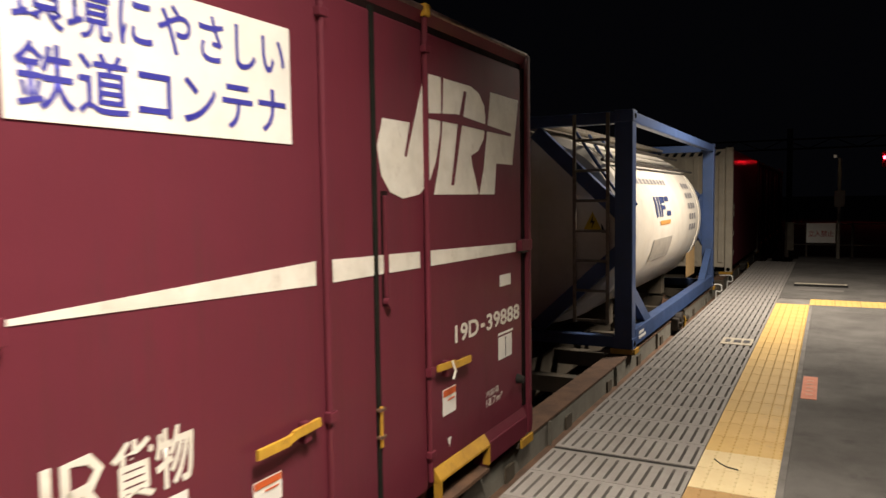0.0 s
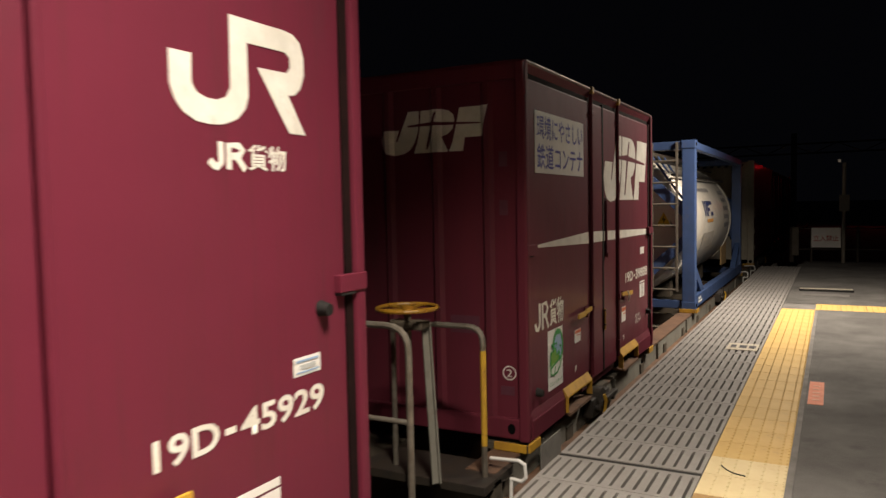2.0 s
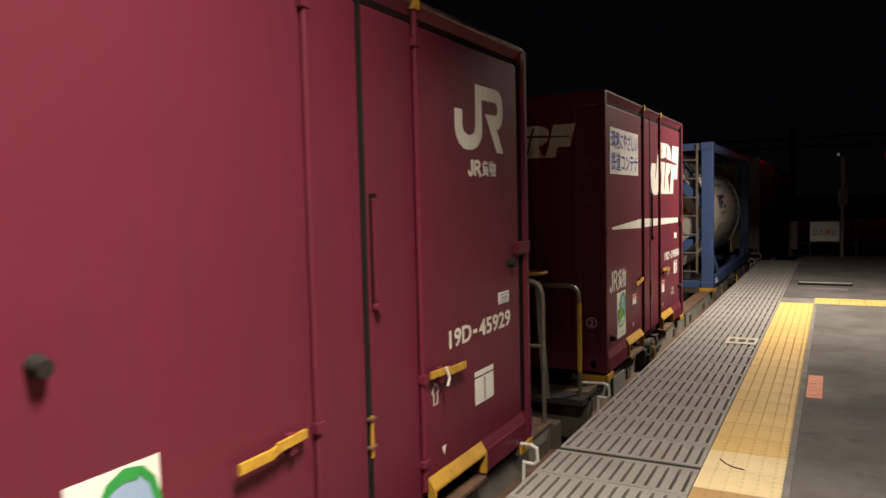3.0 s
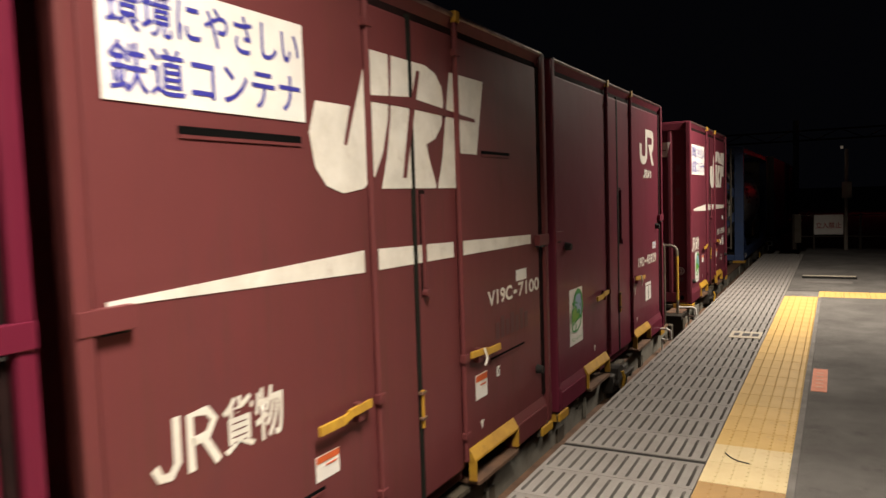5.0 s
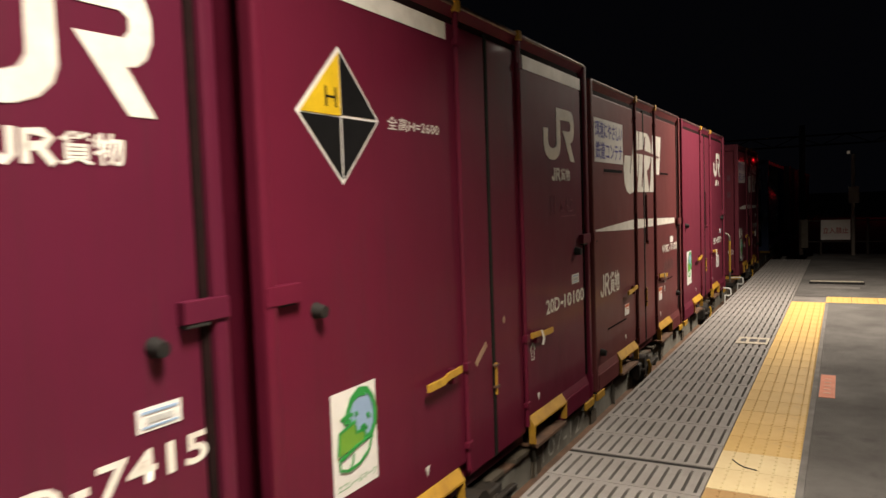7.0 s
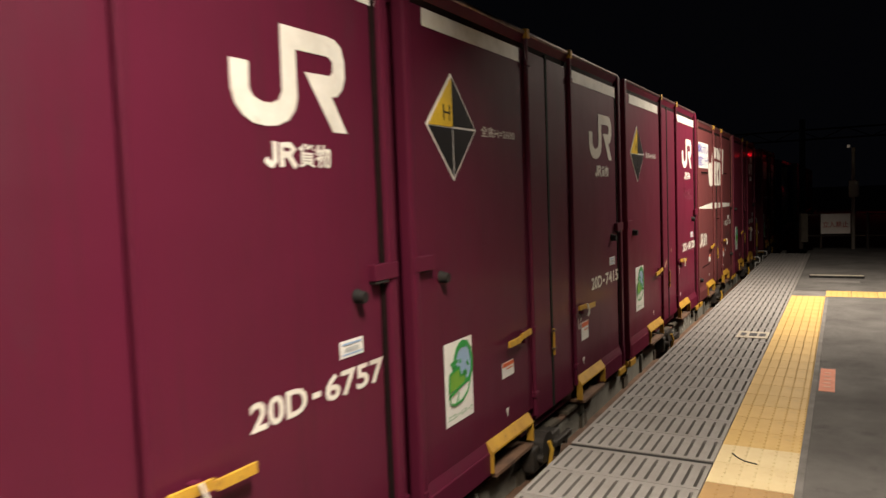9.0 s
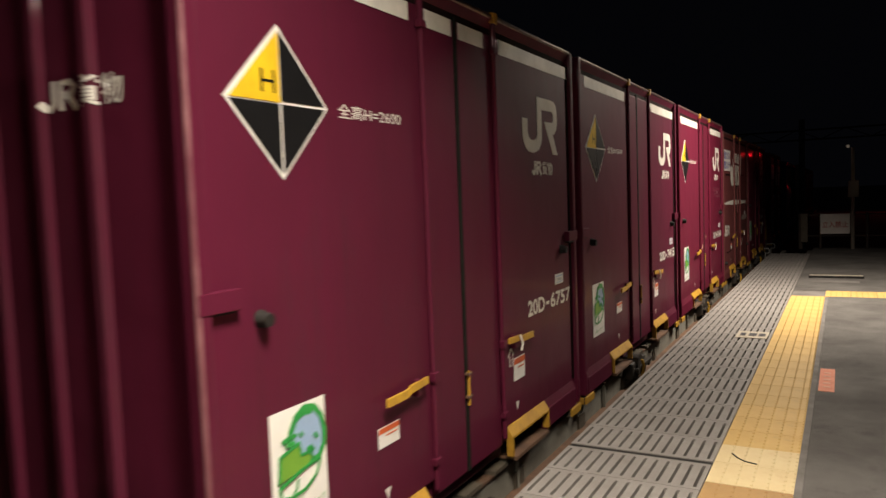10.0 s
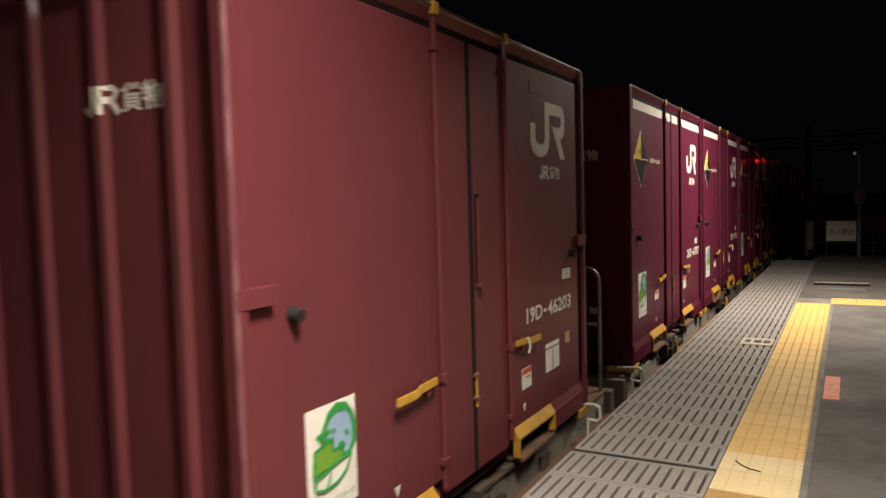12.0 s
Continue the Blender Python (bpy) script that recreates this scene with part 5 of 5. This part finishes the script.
def far_place():
    # rails of this track and of the next
    for k, x in enumerate((TRACK, TRACK - 4.0)):
        t = thing("track", "rusty rails on ballast", "track", kind="structure")
        for s in (-0.535, 0.535):
            boxes("rail", rust, t, [(x + s - 0.035, x + s + 0.035, -60, 150, -1.25, -1.1)])
    # overhead line portal and wires in the dark
    y = 34.0
    g = thing("line_portal", "rust brown overhead line portal in the dark", "portal")
    for x in (-8.0, -1.5, 4.6):
        bm = bmesh.new()
        rod(bm, (x, y, -1.3), (x, y, 4.2), 0.12)
        part("mast", bm, concrete, g)
    bm = bmesh.new()
    for z in (3.35, 3.75):
        beam(bm, (-8.0, y, z), (4.6, y, z), 0.07, 0.07)
    for i in range(14):
        x = -8 + i * 0.9
        beam(bm, (x, y, 3.35 + 0.4 * (i % 2)), (x + 0.9, y, 3.75 - 0.4 * (i % 2)), 0.04, 0.04)
    part("lattice_beam", bm, rust, g)
    # the red signal ahead
    sg = thing("railway_signal", "distant railway signal showing a red light", "signal")
    bm = bmesh.new()
    rod(bm, (4.9, 82, -1.3), (4.9, 82, 5.6), 0.08)
    part("mast", bm, concrete, sg)
    boxes("head", rubber, sg, [(4.4, 5.0, 81.7, 81.9, 3.9, 5.5)], 0.05)
    bm = bmesh.new()
    bmesh.ops.create_uvsphere(bm, u_segments=16, v_segments=10, radius=0.16, matrix=Matrix.Translation((4.62, 81.62, 4.85)))
    part("red_lamp", bm, glow("red_signal_light", (1.0, 0.01, 0.02), 95), sg)
    # small lit post across the tracks
    sp = thing("track_side_post", "track side post with a red lamp and two lit white panels", "signal")
    bm = bmesh.new()
    rod(bm, (-9.05, 6.05, -1.3), (-9.05, 6.05, 2.1), 0.04)
    part("mast", bm, concrete, sp)
    red = glow("red_post_light", (1.0, 0.03, 0.05), 2.0)
    for i, (dy, dz) in enumerate(((0.0, 0.0), (0.08, 0.03), (0.16, 0.0), (0.05, -0.09), (0.12, -0.07), (0.18, -0.11), (0.1, 0.08))):
        bm = bmesh.new()
        bmesh.ops.create_uvsphere(bm, u_segments=8, v_segments=6, radius=0.035, matrix=Matrix.Translation((-8.95, 5.84 + dy, 1.98 + dz)))
        part("red_lamp", bm, red, sp)
    lit = glow("white_panel_light", (1.0, 0.82, 0.72), 1.3)
    boxes("lit_panel", lit, sp, [(-9.0, -8.92, 5.82, 6.1, 1.49, 1.86)], 0.01, "lit white panel")
    bm = bmesh.new()
    pts = [(5.84, 1.2), (6.3, 1.28), (6.34, 1.4), (6.1, 1.4), (6.06, 1.45), (5.84, 1.44)]
    poly(bm, pts, SIDE, -8.98, 0.05)
    part("lit_panel", bm, lit, sp, "lit white panel")
    bm = bmesh.new()
    beam(bm, (-8.91, 5.82, 1.66), (-8.91, 6.1, 1.66), 0.012, 0.015)
    part("panel_seam", bm, rubber, sp)


far_place()


def motions():
    for ob, u, z in MOVING:
        walk(ob, [(t, pose(TRACK, u + gone(t), z)) for t in CLOCK])
    for ws, y in WHEELS:
        walk(ws, [(t, pose(0, y, -0.55, -math.degrees(gone(t) / 0.43))) for t in [0.2 * i for i in range(61)]])


motions()
